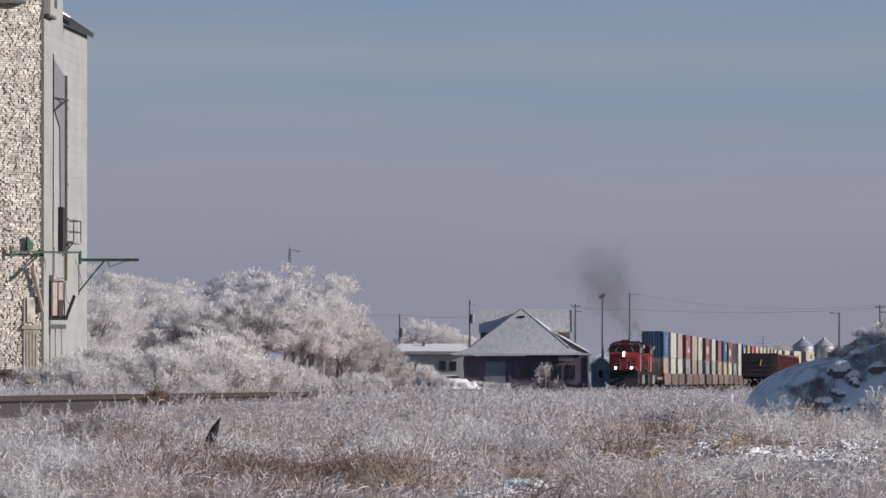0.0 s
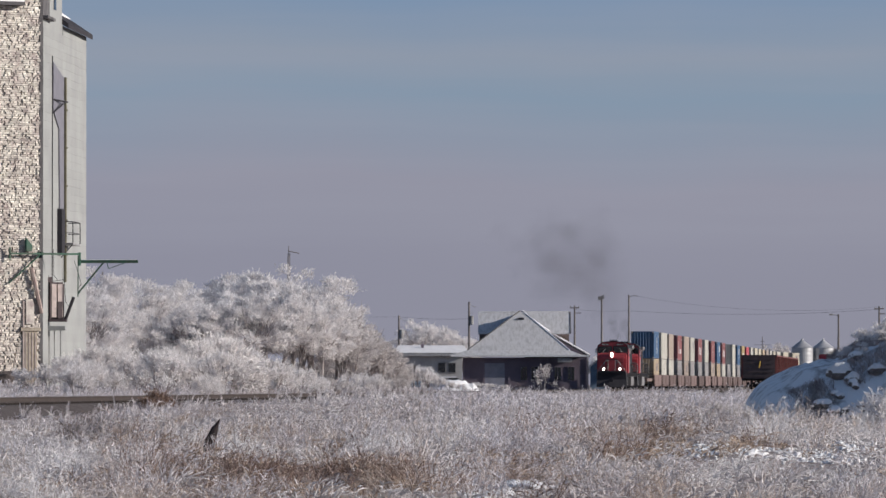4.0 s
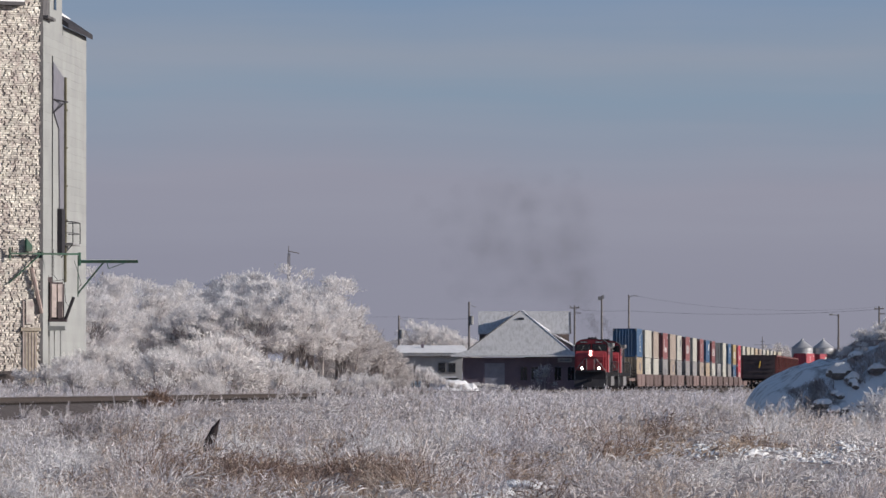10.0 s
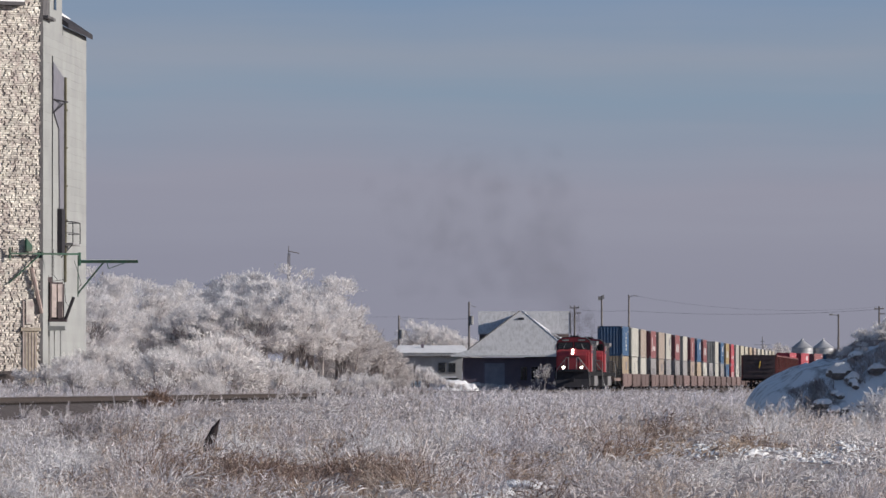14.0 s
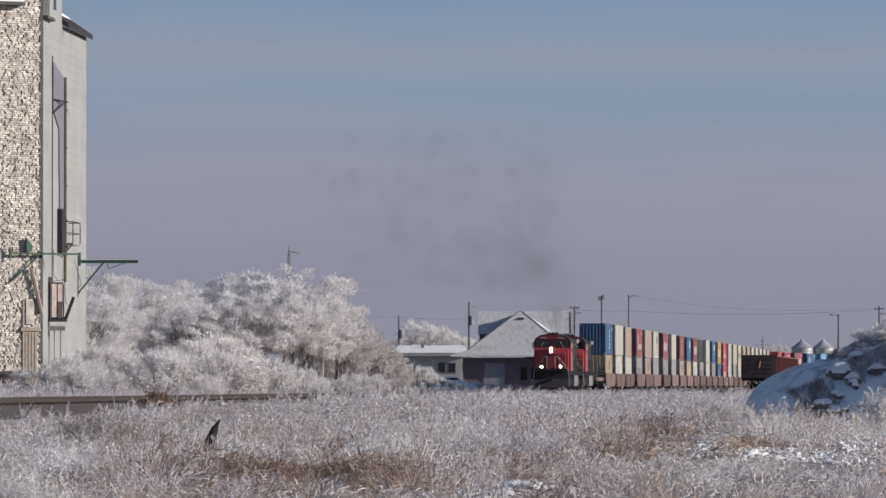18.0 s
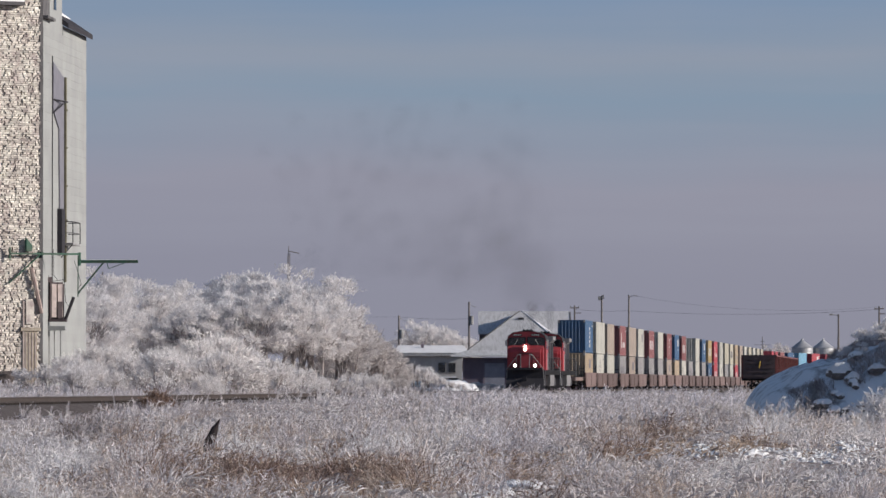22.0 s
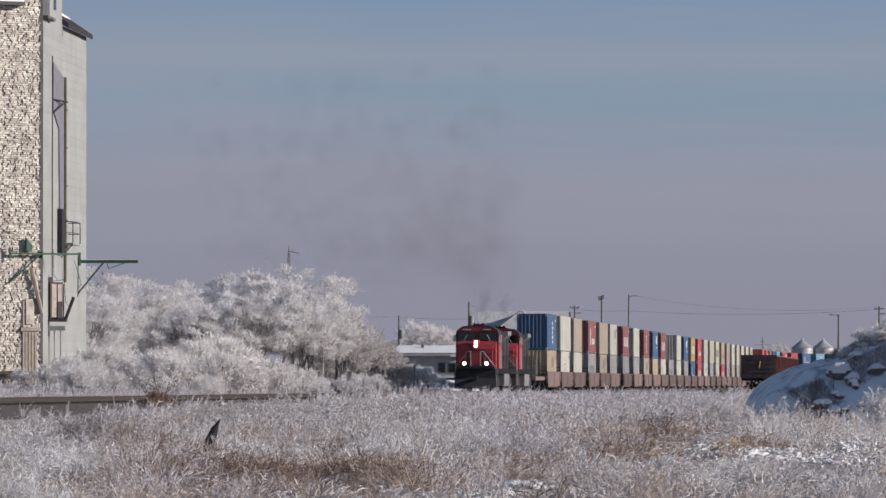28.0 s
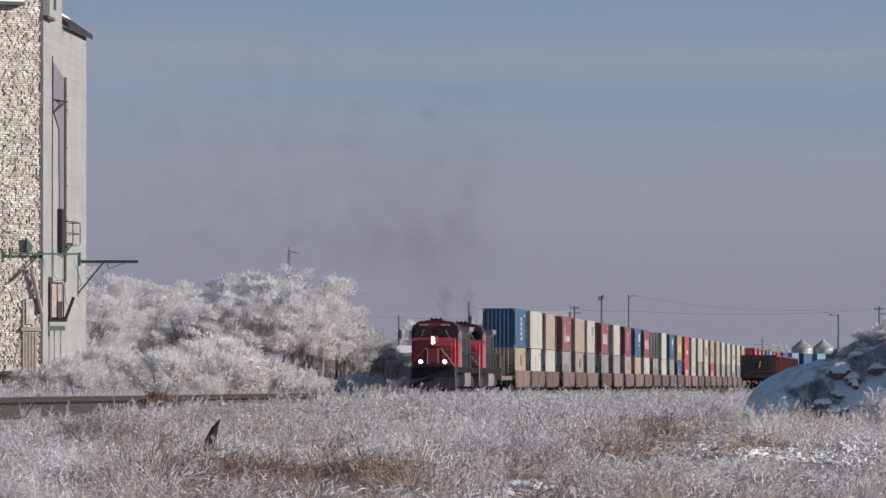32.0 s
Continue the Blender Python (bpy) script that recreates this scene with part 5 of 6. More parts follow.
def bare(x, y):
    """Ground with no weeds at all: the near patch of snow and the bank of the railway."""
    near = (np.abs(x - 1.0 - 0.04 * (y - 104)) < 0.62 + 0.05 * np.sin(y * 1.7)) & (np.abs(y - 103.5) < 8)
    bank = (x < -12.2) & (y > 200) & (x - (-0.64 + math.tan(HEADING) * (y - 445)) > 0) & (x - (-0.64 + math.tan(HEADING) * (y - 445)) < 4.6)
    return near | bank


PATCHES = [  # x, y, reach across, reach along, tone (positive: bare brown or tan, negative: white), height
    (-2.0, 99, 2.0, 15, 0.80, 0.8), (-4.0, 100, 0.8, 6, 0.5, 0.8), (1.3, 132, 1.0, 15, 0.75, 1.35), (2.3, 152, 1.0, 12, 0.58, 1.2), (7.2, 172, 4.5, 10, 0.32, 1.6), (5.0, 160, 1.1, 16, 0.58, 1.0), (6.4, 100, 1.1, 6, 0.28, 0.9), (-6.0, 150, 1.3, 12, 0.48, 0.9), (-7.8, 152, 0.9, 8, 1.1, 1.7), (-7.3, 138, 1.2, 8, 0.25, 0.6), (3.4, 128, 0.8, 9, 0.42, 1.2), (-6.6, 112, 0.7, 6, -0.4, 1.3), (-6.0, 118, 2.4, 16, 0.22, 1.0), (-3.9, 118, 0.6, 7, -0.7, 1.3), (-0.35, 116, 0.5, 10, -0.8, 1.5),
    (7.8, 160, 0.9, 14, 0.22, 1.45), (-8.4, 165, 0.7, 10, 0.55, 0.7), (-5.2, 108, 1.0, 6, -0.25, 1.25), (3.2, 118, 1.2, 10, -0.35, 1.1), (6.2, 108, 1.0, 6, 0.50, 1.0), (-7.0, 128, 1.2, 10, -0.2, 1.2), (-2.8, 146, 1.2, 14, 0.42, 0.9), (6.6, 112, 3.2, 15, -0.15, 0.35), (10, 116, 2.5, 14, -0.1, 0.4)]


def patch_plan(x, y):
    """Tone and height of the weeds by the larger patches of the field."""
    tone, tall = np.zeros(len(x)), np.ones(len(x))
    for px, py, a, b, t, h in PATCHES:
        g = np.exp(-((x - px) / a) ** 2 - ((y - py) / b) ** 2)
        tone += t * g
        tall *= 1 + (h - 1) * g
    return tone, tall


def weed_field(rng, y0, y1, count, height, stalks, sprigs, width, reach, tag, xr=0.072, skip=None, brown=0.0):
    """Clumps of arching weeds over a wedge of the field: frosted ones, tan grass and bare brown stalks, one object each."""
    y = np.sqrt(rng.uniform(y0 * y0, y1 * y1, count))
    x = rng.uniform(-xr, xr, count) * y
    broad = np.array([noise.noise((a * 0.30, b * 0.06, 2.0)) for a, b in zip(x, y)])
    small = np.array([noise.noise((a * 0.9, b * 0.22, 7.0)) for a, b in zip(x, y)])
    side = x - (-0.64 + math.tan(HEADING) * (y - 445))
    keep = (np.abs(side) > 2.6) & (~clearing(x, y) | ((rng.random(count) < 0.28) & ~bare(x, y))) & ((small > -0.42) | (y < 112))
    if skip is not None:
        keep &= ~skip(x, y)
    x, y, broad, small, side = x[keep], y[keep], broad[keep], small[keep], side[keep]
    n = len(x)
    low = np.where((side > 0) & (side < 18) & (x < -1.0), rng.uniform(0.5, 1.0, n), 1.0)
    tall = height * rng.uniform(0.55, 1.15, n) * (1 + 0.7 * broad + 0.5 * small) * low
    tall *= np.where(rng.random(n) < 0.07, 1.5, 1.0)
    bias, lift = patch_plan(x, y)
    tall *= lift
    z = np.array([ground_z(a, b) for a, b in zip(x, y)]) - 0.03
    tone = broad * 0.9 + small * 0.5 + rng.normal(0, 0.16, n) - np.clip((y - 170) / 220, 0, 0.5) + bias + brown
    kinds = (("frosted_weeds", "dense dead weeds furred with white frost", M_WEED, tone < 0.22), ("dry_grass", "tan dry grass lightly touched by frost", M_TAN, (tone >= 0.22) & (tone < 0.58)), ("brown_weeds", "bare brown weed stalks among frosted ones", M_STALK, tone >= 0.58))
    far = np.clip(y / 120.0, 1, 3.0)
    for name, label, material, which in kinds:
        idx = np.nonzero(which)[0]
        m, k = len(idx), stalks
        off = rng.normal(0, 1, (m * k, 2)) * (reach * np.repeat(tall[idx] ** 0.5, k))[:, None]
        foot = np.column_stack((np.repeat(x[idx], k) + off[:, 0], np.repeat(y[idx], k) + off[:, 1] * 1.6, np.repeat(z[idx], k)))
        wind = np.repeat(rng.normal(0.08, 0.22, m), k)
        lean = np.column_stack((off[:, 0] * 0.9 + wind + rng.normal(0, 0.20, m * k), rng.normal(0, 0.3, m * k)))
        d = unit(np.column_stack((lean, np.ones(m * k))))
        L = np.repeat(tall[idx], k) * rng.uniform(0.45, 1.1, m * k)
        W = width * np.repeat(far[idx] ** 0.7, k) * rng.uniform(0.7, 1.5, m * k)
        va, ta = strips(foot, d, L, W * 0.7, rng.normal(0, 0.45, m * k), rng, segs=3)
        V, T, o = [va], [ta], len(va)
        if name == "frosted_weeds":
            tagged(new("weed_stems" + tag, tri_mesh("weed_stems", va, ta, M_STEM)), "half-frosted brown stems of the weeds" + (" near the railway" if tag else ""), "weeds", kind="stuff")
            V, T, o = [], [], 0
        for j in range(sprigs + (name == "frosted_weeds")):
            t = rng.uniform(0.35, 1.0, m * k)
            b = foot + d * (L * t)[:, None]
            dd = unit(d * 0.45 + rng.normal(0, 0.62, (m * k, 3)))
            v, tr = strips(b, dd, L * rng.uniform(0.12, 0.30, m * k), W * (1.2 if tag else 0.9), rng.normal(0, 0.7, m * k), rng, segs=1 if tag else 2)
            V.append(v)
            T.append(tr + o)
            o += len(v)
        me = tri_mesh(name, np.vstack(V), np.vstack(T), material)
        tagged(new(name + tag, me), label + (" near the railway" if tag else ""), "weeds", kind="stuff")


rw = np.random.default_rng(5)
weed_field(rw, 86, 175, 1000, 0.27, 16, 2, 0.0115, 0.24, "", brown=0.25)
weed_field(rw, 170, 425, 3600, 0.48, 12, 3, 0.0105, 0.30, "_beyond")
weed_field(rw, 420, 720, 1300, 0.50, 10, 2, 0.020, 0.36, "_far", skip=lambda x, y: (x > -24) & (x < 30) & (y > 640))


def plumes(foot, d, L, W, arch, droop, rng, segs=5):
    """Frost-furred stalks as three-sided tapering tubes that arch sideways and droop at the tip."""
    n = len(foot)
    across = unit(np.column_stack((arch[:, 0], arch[:, 1], np.zeros(n))))
    size = np.linalg.norm(arch, axis=1)
    p = unit(np.cross(d, across))
    q = np.cross(p, d)
    spin = rng.uniform(0, 2 * math.pi, n)
    vs = []
    for k in range(segs + 1):
        t = k / segs
        mid = foot + d * (L * t)[:, None] + across * (size * L * t * t)[:, None]
        mid[:, 2] -= droop * L * t ** 3
        w = W * (0.14 if k == segs else 0.34 + 0.85 * math.sin(math.pi * min(0.95, t * 0.80 + 0.1))) / 2 * rng.uniform(0.75, 1.25, n)
        for c in range(3):
            a = spin + c * 2 * math.pi / 3
            vs.append(mid + p * (np.cos(a) * w)[:, None] + q * (np.sin(a) * w)[:, None])
    tri = []
    for k in range(segs):
        for c in range(3):
            e, f = 3 * k + c, 3 * k + (c + 1) % 3
            tri += [(e, f, f + 3), (e, f + 3, e + 3)]
    m = 3 * (segs + 1)
    return np.stack(vs, axis=1).reshape(-1, 3), (np.array(tri)[None] + (np.arange(n) * m)[:, None, None]).reshape(-1, 3)


def plume_field(rng, y0, y1, count, k, tall, width, tag, segs=4, furs=4):
    """Clumps of arching plumes that lean together, white, tan or brown by the patches of the field."""
    y = np.sqrt(rng.uniform(y0 * y0, y1 * y1, count))
    x = rng.uniform(-0.072, 0.072, count) * y
    side = x - (-0.64 + math.tan(HEADING) * (y - 445))
    small = np.array([noise.noise((a * 0.75, b * 0.17, 17.0)) for a, b in zip(x, y)])
    ok = (~clearing(x, y) | ((rng.random(count) < 0.36) & ~bare(x, y))) & (np.abs(side) > 4) & ~((side > 0) & (side < 12) & (x < -1) & (rng.random(count) < 0.6)) & (small > -0.26)
    x, y, small = x[ok], y[ok], small[ok]
    bias, lift = patch_plan(x, y)
    n = len(x)
    z = np.array([ground_z(a, b) for a, b in zip(x, y)]) - 0.03
    broad = np.array([noise.noise((a * 0.28, b * 0.06, 2.0)) for a, b in zip(x, y)])
    tone = bias + broad * 0.8 + rng.normal(0, 0.16, n) - (0.25 if tag else 0)
    H = tall * rng.uniform(0.6, 1.25, n) * np.clip(lift, 0.4, 1.7) * (1 + 1.1 * small) * np.where(rng.random(n) < 0.2, 1.5, 0.9)
    H = np.minimum(H, 0.62 * np.clip(y / 150, 0.8, 1.3))
    lean = np.array([noise.noise((a * 0.5, b * 0.12, 23.0)) for a, b in zip(x, y)]) * 1.3 + 0.38 + rng.normal(0, 0.28, n)
    far = np.clip(y / 115, 0.85, 2.6) ** 0.85
    for name, label, material, which in (("frosted_plumes", "arching plumes of weeds thickly furred with hoar frost", M_PLUME, tone < 0.30), ("tan_plumes", "arching tan weeds edged with frost", M_PLUME_TAN, (tone >= 0.30) & (tone < 0.70)), ("brown_plumes", "arching bare brown weeds", M_PLUME_BROWN, tone >= 0.70)):
        i = np.repeat(np.nonzero(which)[0], k)
        m = len(i)
        if not m:
            continue
        off = rng.normal(0, 1, (m, 2)) * (0.42 * H[i] ** 0.6)[:, None]
        foot = np.column_stack((x[i] + off[:, 0], y[i] + off[:, 1] * 1.5, z[i]))
        d = unit(np.column_stack((lean[i] * 0.35 + off[:, 0] * 0.8 + rng.normal(0, 0.16, m), rng.normal(-0.05, 0.22, m), np.ones(m))))
        L = H[i] * rng.uniform(0.4, 0.95, m)
        arch = np.column_stack((lean[i] * rng.uniform(0.1, 0.7, m) + rng.normal(0, 0.25, m), rng.normal(-0.1, 0.2, m)))
        droop = np.abs(arch[:, 0]) * rng.uniform(0.2, 0.6, m)
        W = width * far[i] * rng.uniform(0.65, 1.35, m) * (0.7 if name == "brown_plumes" else 0.85 if name == "tan_plumes" else 1)
        v, t = plumes(foot, d, L, W, arch, droop, rng, segs)
        V, T, o = [v], [t], len(v)
        for j in range(furs):
            f = np.clip(rng.uniform(0.25, 1.05, m), 0, 1)
            b = foot + d * (L * f)[:, None]
            b[:, 0] += arch[:, 0] * L * f * f
            b[:, 1] += arch[:, 1] * L * f * f
            b[:, 2] -= droop * L * f ** 3
            turn = rng.uniform(0, 2 * math.pi, m)
            out = np.column_stack((np.cos(turn) + 0.5 * np.sign(lean[i]), np.sin(turn) * 0.6, rng.uniform(0.6, 1.6, m)))
            hook = np.column_stack((out[:, 0], out[:, 1])) * rng.uniform(0.3, 0.8, m)[:, None]
            v, t = plumes(b, unit(out), H[i] * rng.uniform(0.22, 0.5, m), W * rng.uniform(0.8, 1.25, m), hook, rng.uniform(0.2, 0.9, m), rng, 3)
            V.append(v)
            T.append(t + o)
            o += len(v)
        tagged(new(name + tag, tri_mesh(name, np.vstack(V), np.vstack(T), material)), label + (" towards the railway" if tag == "_beyond" else " in the middle of the field" if tag else ""), "weeds", kind="stuff")


def finger_plants(rng):
    """Plants of thick frosted fingers that stand out of the field."""
    V, T, o = [], [], 0
    for x, y, tall, way in ((-0.44, 121, 0.66, 0.35), (-0.15, 119, 0.5, 0.6), (-3.45, 113, 0.5, 0.9), (-4.2, 104, 0.45, 0.7), (-7.1, 127, 0.5, -0.5), (-6.2, 110, 0.45, 0.6), (-3.2, 127, 0.55, 0.3), (-5.4, 119, 0.42, 0.8), (2.2, 146, 0.6, 0.5), (0.9, 130, 0.5, 0.5), (8.1, 117, 0.42, -0.4), (5.2, 106, 0.4, 0.4), (2.6, 118, 0.45, 0.5), (-1.9, 98, 0.36, 0.6), (-6.8, 140, 0.5, 0.4), (3.6, 170, 0.6, 0.4), (6.9, 178, 0.75, 0.45), (8.2, 181, 0.7, 0.5), (9.7, 176, 0.8, 0.35), (10.6, 178, 0.55, -0.3), (-2.2, 150, 0.5, 0.5)):
        m = 34
        off = rng.normal(0, 0.13, (m, 2))
        foot = np.column_stack((x + off[:, 0], y + off[:, 1] * 1.5, np.full(m, ground_z(x, y) - 0.03)))
        d = unit(np.column_stack((way * 0.3 + off[:, 0] * 2.6 + rng.normal(0, 0.12, m), rng.normal(0, 0.25, m), np.ones(m))))
        arch = np.column_stack((way * rng.uniform(0.2, 0.9, m) + off[:, 0] * 1.6, rng.normal(0, 0.15, m)))
        L = tall * rng.uniform(0.5, 1.1, m)
        W = 0.028 * max(1, y / 125) * rng.uniform(0.7, 1.2, m)
        v, t = plumes(foot, d, L, W, arch, np.abs(arch[:, 0]) * rng.uniform(0.1, 0.6, m), rng, 6)
        f = rng.uniform(0.25, 0.9, m)
        b = foot + d * (L * f)[:, None]
        b[:, 0] += arch[:, 0] * L * f * f
        v2, t2 = plumes(b, unit(d + rng.normal(0, 0.5, (m, 3))), L * rng.uniform(0.2, 0.4, m), W * 0.7, arch * 0.6, np.zeros(m), rng, 4)
        V += [v, v2]
        T += [t + o, t2 + o + len(v)]
        o += len(v) + len(v2)
    tagged(new("finger_weeds", tri_mesh("finger_weeds", np.vstack(V), np.vstack(T), M_PLUME)), "weeds with thick arching frosted fingers standing out of the field", "weeds", kind="stuff")


finger_plants(rw)
plume_field(rw, 88, 152, 1250, 7, 0.33, 0.0185, "")
plume_field(rw, 150, 215, 1100, 7, 0.36, 0.0170, "_midway", furs=2)
plume_field(rw, 210, 420, 2000, 7, 0.42, 0.0155, "_beyond", segs=3, furs=1)


def weed_mounds(rng, count, y0, y1):
    """Bushy rounded clumps of curling weeds, taller in the middle; some frosted white, some tan, some brown."""
    y = np.sqrt(rng.uniform(y0 * y0, y1 * y1, count))
    x = rng.uniform(-0.072, 0.072, count) * y
    side = x - (-0.64 + math.tan(HEADING) * (y - 445))
    ok = ~clearing(x, y) & ~((side > 0) & (side < 16) & (x < -1)) & (np.abs(side) > 4)
    x, y = x[ok], y[ok]
    n = len(x)
    R = rng.uniform(0.25, 0.75, n)
    top = np.minimum(R * rng.uniform(1.1, 1.8, n), 0.78)
    tone = np.array([noise.noise((a * 0.28, b * 0.06, 2.0)) for a, b in zip(x, y)]) * 0.9 + rng.normal(0, 0.30, n)
    bias, lift = patch_plan(x, y)
    tone += bias
    top *= lift
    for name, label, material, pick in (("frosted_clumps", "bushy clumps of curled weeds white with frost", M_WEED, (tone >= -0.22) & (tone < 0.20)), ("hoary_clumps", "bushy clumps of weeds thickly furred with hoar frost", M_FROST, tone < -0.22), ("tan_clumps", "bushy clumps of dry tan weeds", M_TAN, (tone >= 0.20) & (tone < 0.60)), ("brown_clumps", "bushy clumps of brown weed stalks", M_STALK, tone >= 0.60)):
        idx = np.nonzero(pick)[0]
        m, k = len(idx), 120
        rr = np.sqrt(rng.uniform(0, 1, m * k))
        a = rng.uniform(0, 2 * math.pi, m * k)
        off = np.column_stack((np.cos(a), np.sin(a))) * rr[:, None]
        rad = np.repeat(R[idx], k)
        fx, fy = np.repeat(x[idx], k) + off[:, 0] * rad, np.repeat(y[idx], k) + off[:, 1] * rad * 1.5
        zz = np.repeat(np.array([ground_z(p, q) for p, q in zip(x[idx], y[idx])]) - 0.04, k)
        foot = np.column_stack((fx, fy, zz))
        wind = np.repeat(rng.normal(0.12, 0.2, m), k)
        d = unit(np.column_stack((off[:, 0] * 0.75 + wind + rng.normal(0, 0.22, m * k), off[:, 1] * 0.6 + rng.normal(0, 0.2, m * k), np.ones(m * k))))
        L = np.repeat(top[idx], k) * (1 - 0.55 * rr ** 2) * rng.uniform(0.55, 1.12, m * k)
        W = 0.0125 * np.repeat(np.clip(y[idx] / 115, 1, 2.2) ** 0.8, k) * rng.uniform(0.7, 1.5, m * k)
        va, ta = strips(foot, d, L, W * 0.7, rng.normal(0, 0.55, m * k), rng, segs=4)
        V, T, o = [va], [ta], len(va)
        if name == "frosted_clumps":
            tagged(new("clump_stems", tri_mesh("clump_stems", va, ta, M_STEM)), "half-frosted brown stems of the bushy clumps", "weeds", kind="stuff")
            V, T, o = [], [], 0
        for j in range(4 if name in ("frosted_clumps", "hoary_clumps") else 2):
            t = rng.uniform(0.45, 1.0, m * k)
            b = foot + d * (L * t)[:, None]
            dd = unit(d * 0.45 + rng.normal(0, 0.6, (m * k, 3)))
            v, tr = strips(b, dd, L * rng.uniform(0.12, 0.28, m * k), W * 0.9, rng.normal(0, 0.8, m * k), rng, segs=2 if j < 2 else 1)
            V.append(v)
            T.append(tr + o)
            o += len(v)
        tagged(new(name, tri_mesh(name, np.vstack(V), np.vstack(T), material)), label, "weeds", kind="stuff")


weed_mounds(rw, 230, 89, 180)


def feather_plants(name, label, rng, y0, y1, count, height, material, width, verge=False):
    """Tall weeds: a bowed stem with rows of upswept frosted side shoots."""
    y = np.sqrt(rng.uniform(y0 * y0, y1 * y1, count))
    x = rng.uniform(-0.07, 0.07, count) * y
    thick = np.array([noise.noise((a * 0.35, b * 0.08, 11.0)) for a, b in zip(x, y)])
    side = x - (-0.64 + math.tan(HEADING) * (y - 445))
    ok = (thick > -0.18) & (patch_plan(x, y)[0] < (0.25 if material is M_WEED else 9)) & ~clearing(x, y) & (np.abs(side) > 4) & ~((side > 0) & (side < 16) & (x < -1))
    if verge:      # only the strip between the field and the rails
        ok = (side > 3.4) & (side < 14) & (x < -1) & ((x < -9) | (height > 0.6))
    x, y, thick = x[ok], y[ok], thick[ok]
    n, k = len(x), 20
    z = np.array([ground_z(a, b) for a, b in zip(x, y)]) - 0.03
    H = height * rng.uniform(0.6, 1.15, n) * (1 + 0.6 * thick) * patch_plan(x, y)[1]
    wid = width * np.clip(y / 130, 0.85, 2.4)
    foot = np.column_stack((x, y, z))
    d = unit(np.column_stack((rng.normal(0.12, 0.24, n), rng.normal(0, 0.2, n), np.ones(n))))
    bow = rng.normal(0.12, 0.22, n)
    V, T, o = [], [], 0
    v, t = strips(foot, d, H, wid * 1.2, np.zeros(n), rng, segs=3)
    V.append(v)
    T.append(t)
    o += len(v)
    for j in range(k):
        f = np.clip((j + rng.uniform(0, 1, n)) / k * 0.85 + 0.15, 0, 1)
        b = foot + d * (H * f)[:, None]
        b[:, 0] += bow * H * f * f
        a = rng.uniform(0, 2 * math.pi, n)
        out = np.column_stack((np.cos(a), np.sin(a), np.zeros(n)))
        dd = unit(d * rng.uniform(0.7, 1.5, n)[:, None] + out * 0.75)
        v, t = strips(b, dd, H * (0.34 * (1 - f) + 0.10) * rng.uniform(0.7, 1.2, n), wid * rng.uniform(0.9, 1.5, n), rng.normal(-0.1, 0.25, n), rng)
        V.append(v)
        T.append(t + o)
        o += len(v)
    tagged(new(name, tri_mesh(name, np.vstack(V), np.vstack(T), material)), label, "weeds", kind="stuff")


feather_plants("feathery_weeds", "tall feathery weeds white with hoar frost", rw, 90, 230, 800, 0.58, M_WEED, 0.0095)
feather_plants("feathery_brown_weeds", "tall brown weeds dusted with frost", rw, 90, 200, 400, 0.62, M_TAN, 0.009)
feather_plants("feathery_verge", "frosted weeds along the railway", rw, 230, 420, 2600, 0.66, M_WEED, 0.0105)
feather_plants("trackside_weeds", "upright frosted weeds standing before the rails", rw, 205, 400, 2600, 0.59, M_PLUME, 0.012, verge=True)
feather_plants("verge_thicket", "tall frosted weeds that hide the rails", rw, 300, 430, 3000, 0.85, M_PLUME, 0.010, verge=True)


def snow_patch(x, y, a, b, seed):
    bm = bmesh.new()
    bmesh.ops.create_icosphere(bm, subdivisions=4, radius=1)
    for v in bm.verts:
        c = v.co
        q = 1 + 0.35 * noise.noise(c * 1.6 + Vector((seed, 0, 0))) + 0.3 * noise.noise(c * 5 + Vector((seed, 3, 0)))
        lump = 0.05 * noise.noise((c.x * 9, c.y * 14, seed)) + 0.03 * noise.noise((c.x * 21, c.y * 33, seed))
        v.co = (c.x * a * q, c.y * b * q, c.z * 0.07 * q + lump)
    bmesh.ops.recalc_face_normals(bm, faces=bm.faces)
    ob = part("snow_patch", bm, M_SNOW, at=pose(x, y, ground_z(x, y) + 0.06))
    ob.data.polygons.foreach_set("use_smooth", [True] * len(ob.data.polygons))
    tagged(ob, "patch of lumpy crusted snow between the weeds", "snow", group="snow patches")


rp = random.Random(12)
snow_patch(0.85, 101.0, 0.62, 4.0, 1)
snow_patch(1.25, 107.0, 0.45, 3.2, 2)
snow_patch(0.7, 97.5, 0.5, 2.2, 3)


def snow_sheet():
    """Crusted snow over the floor of the clearing, with thin ragged edges."""
    xs, ys = np.arange(3.6, 12.4, 0.06), np.arange(130, 151, 0.30)
    w = len(xs)
    verts = []
    for y in ys:
        for x in xs:
            edge = min(1, (x - 3.6) / 1.2, (12.4 - x) / 0.5, (y - 130) / 4, (151 - y) / 4)
            lump = 0.055 * noise.noise((x * 2.1, y * 0.5, 3)) + 0.045 * noise.noise((x * 5.3, y * 1.3, 9)) + 0.05 * noise.noise((x * 11, y * 3, 14)) + 0.04 * noise.noise((x * 23, y * 6, 4))
            verts.append((x, y, ground_z(x, y) - 0.12 + 0.12 * max(edge, 0) + 1.3 * lump))
    faces = [(r * w + c, r * w + c + 1, (r + 1) * w + c + 1, (r + 1) * w + c) for r in range(len(ys) - 1) for c in range(w - 1)]
    tagged(new("snow_patch", mesh("snow_patch", verts, faces, M_SNOW)), "long patch of lumpy crusted snow in a gap of the weeds", "snow", group="snow patches")


snow_sheet()


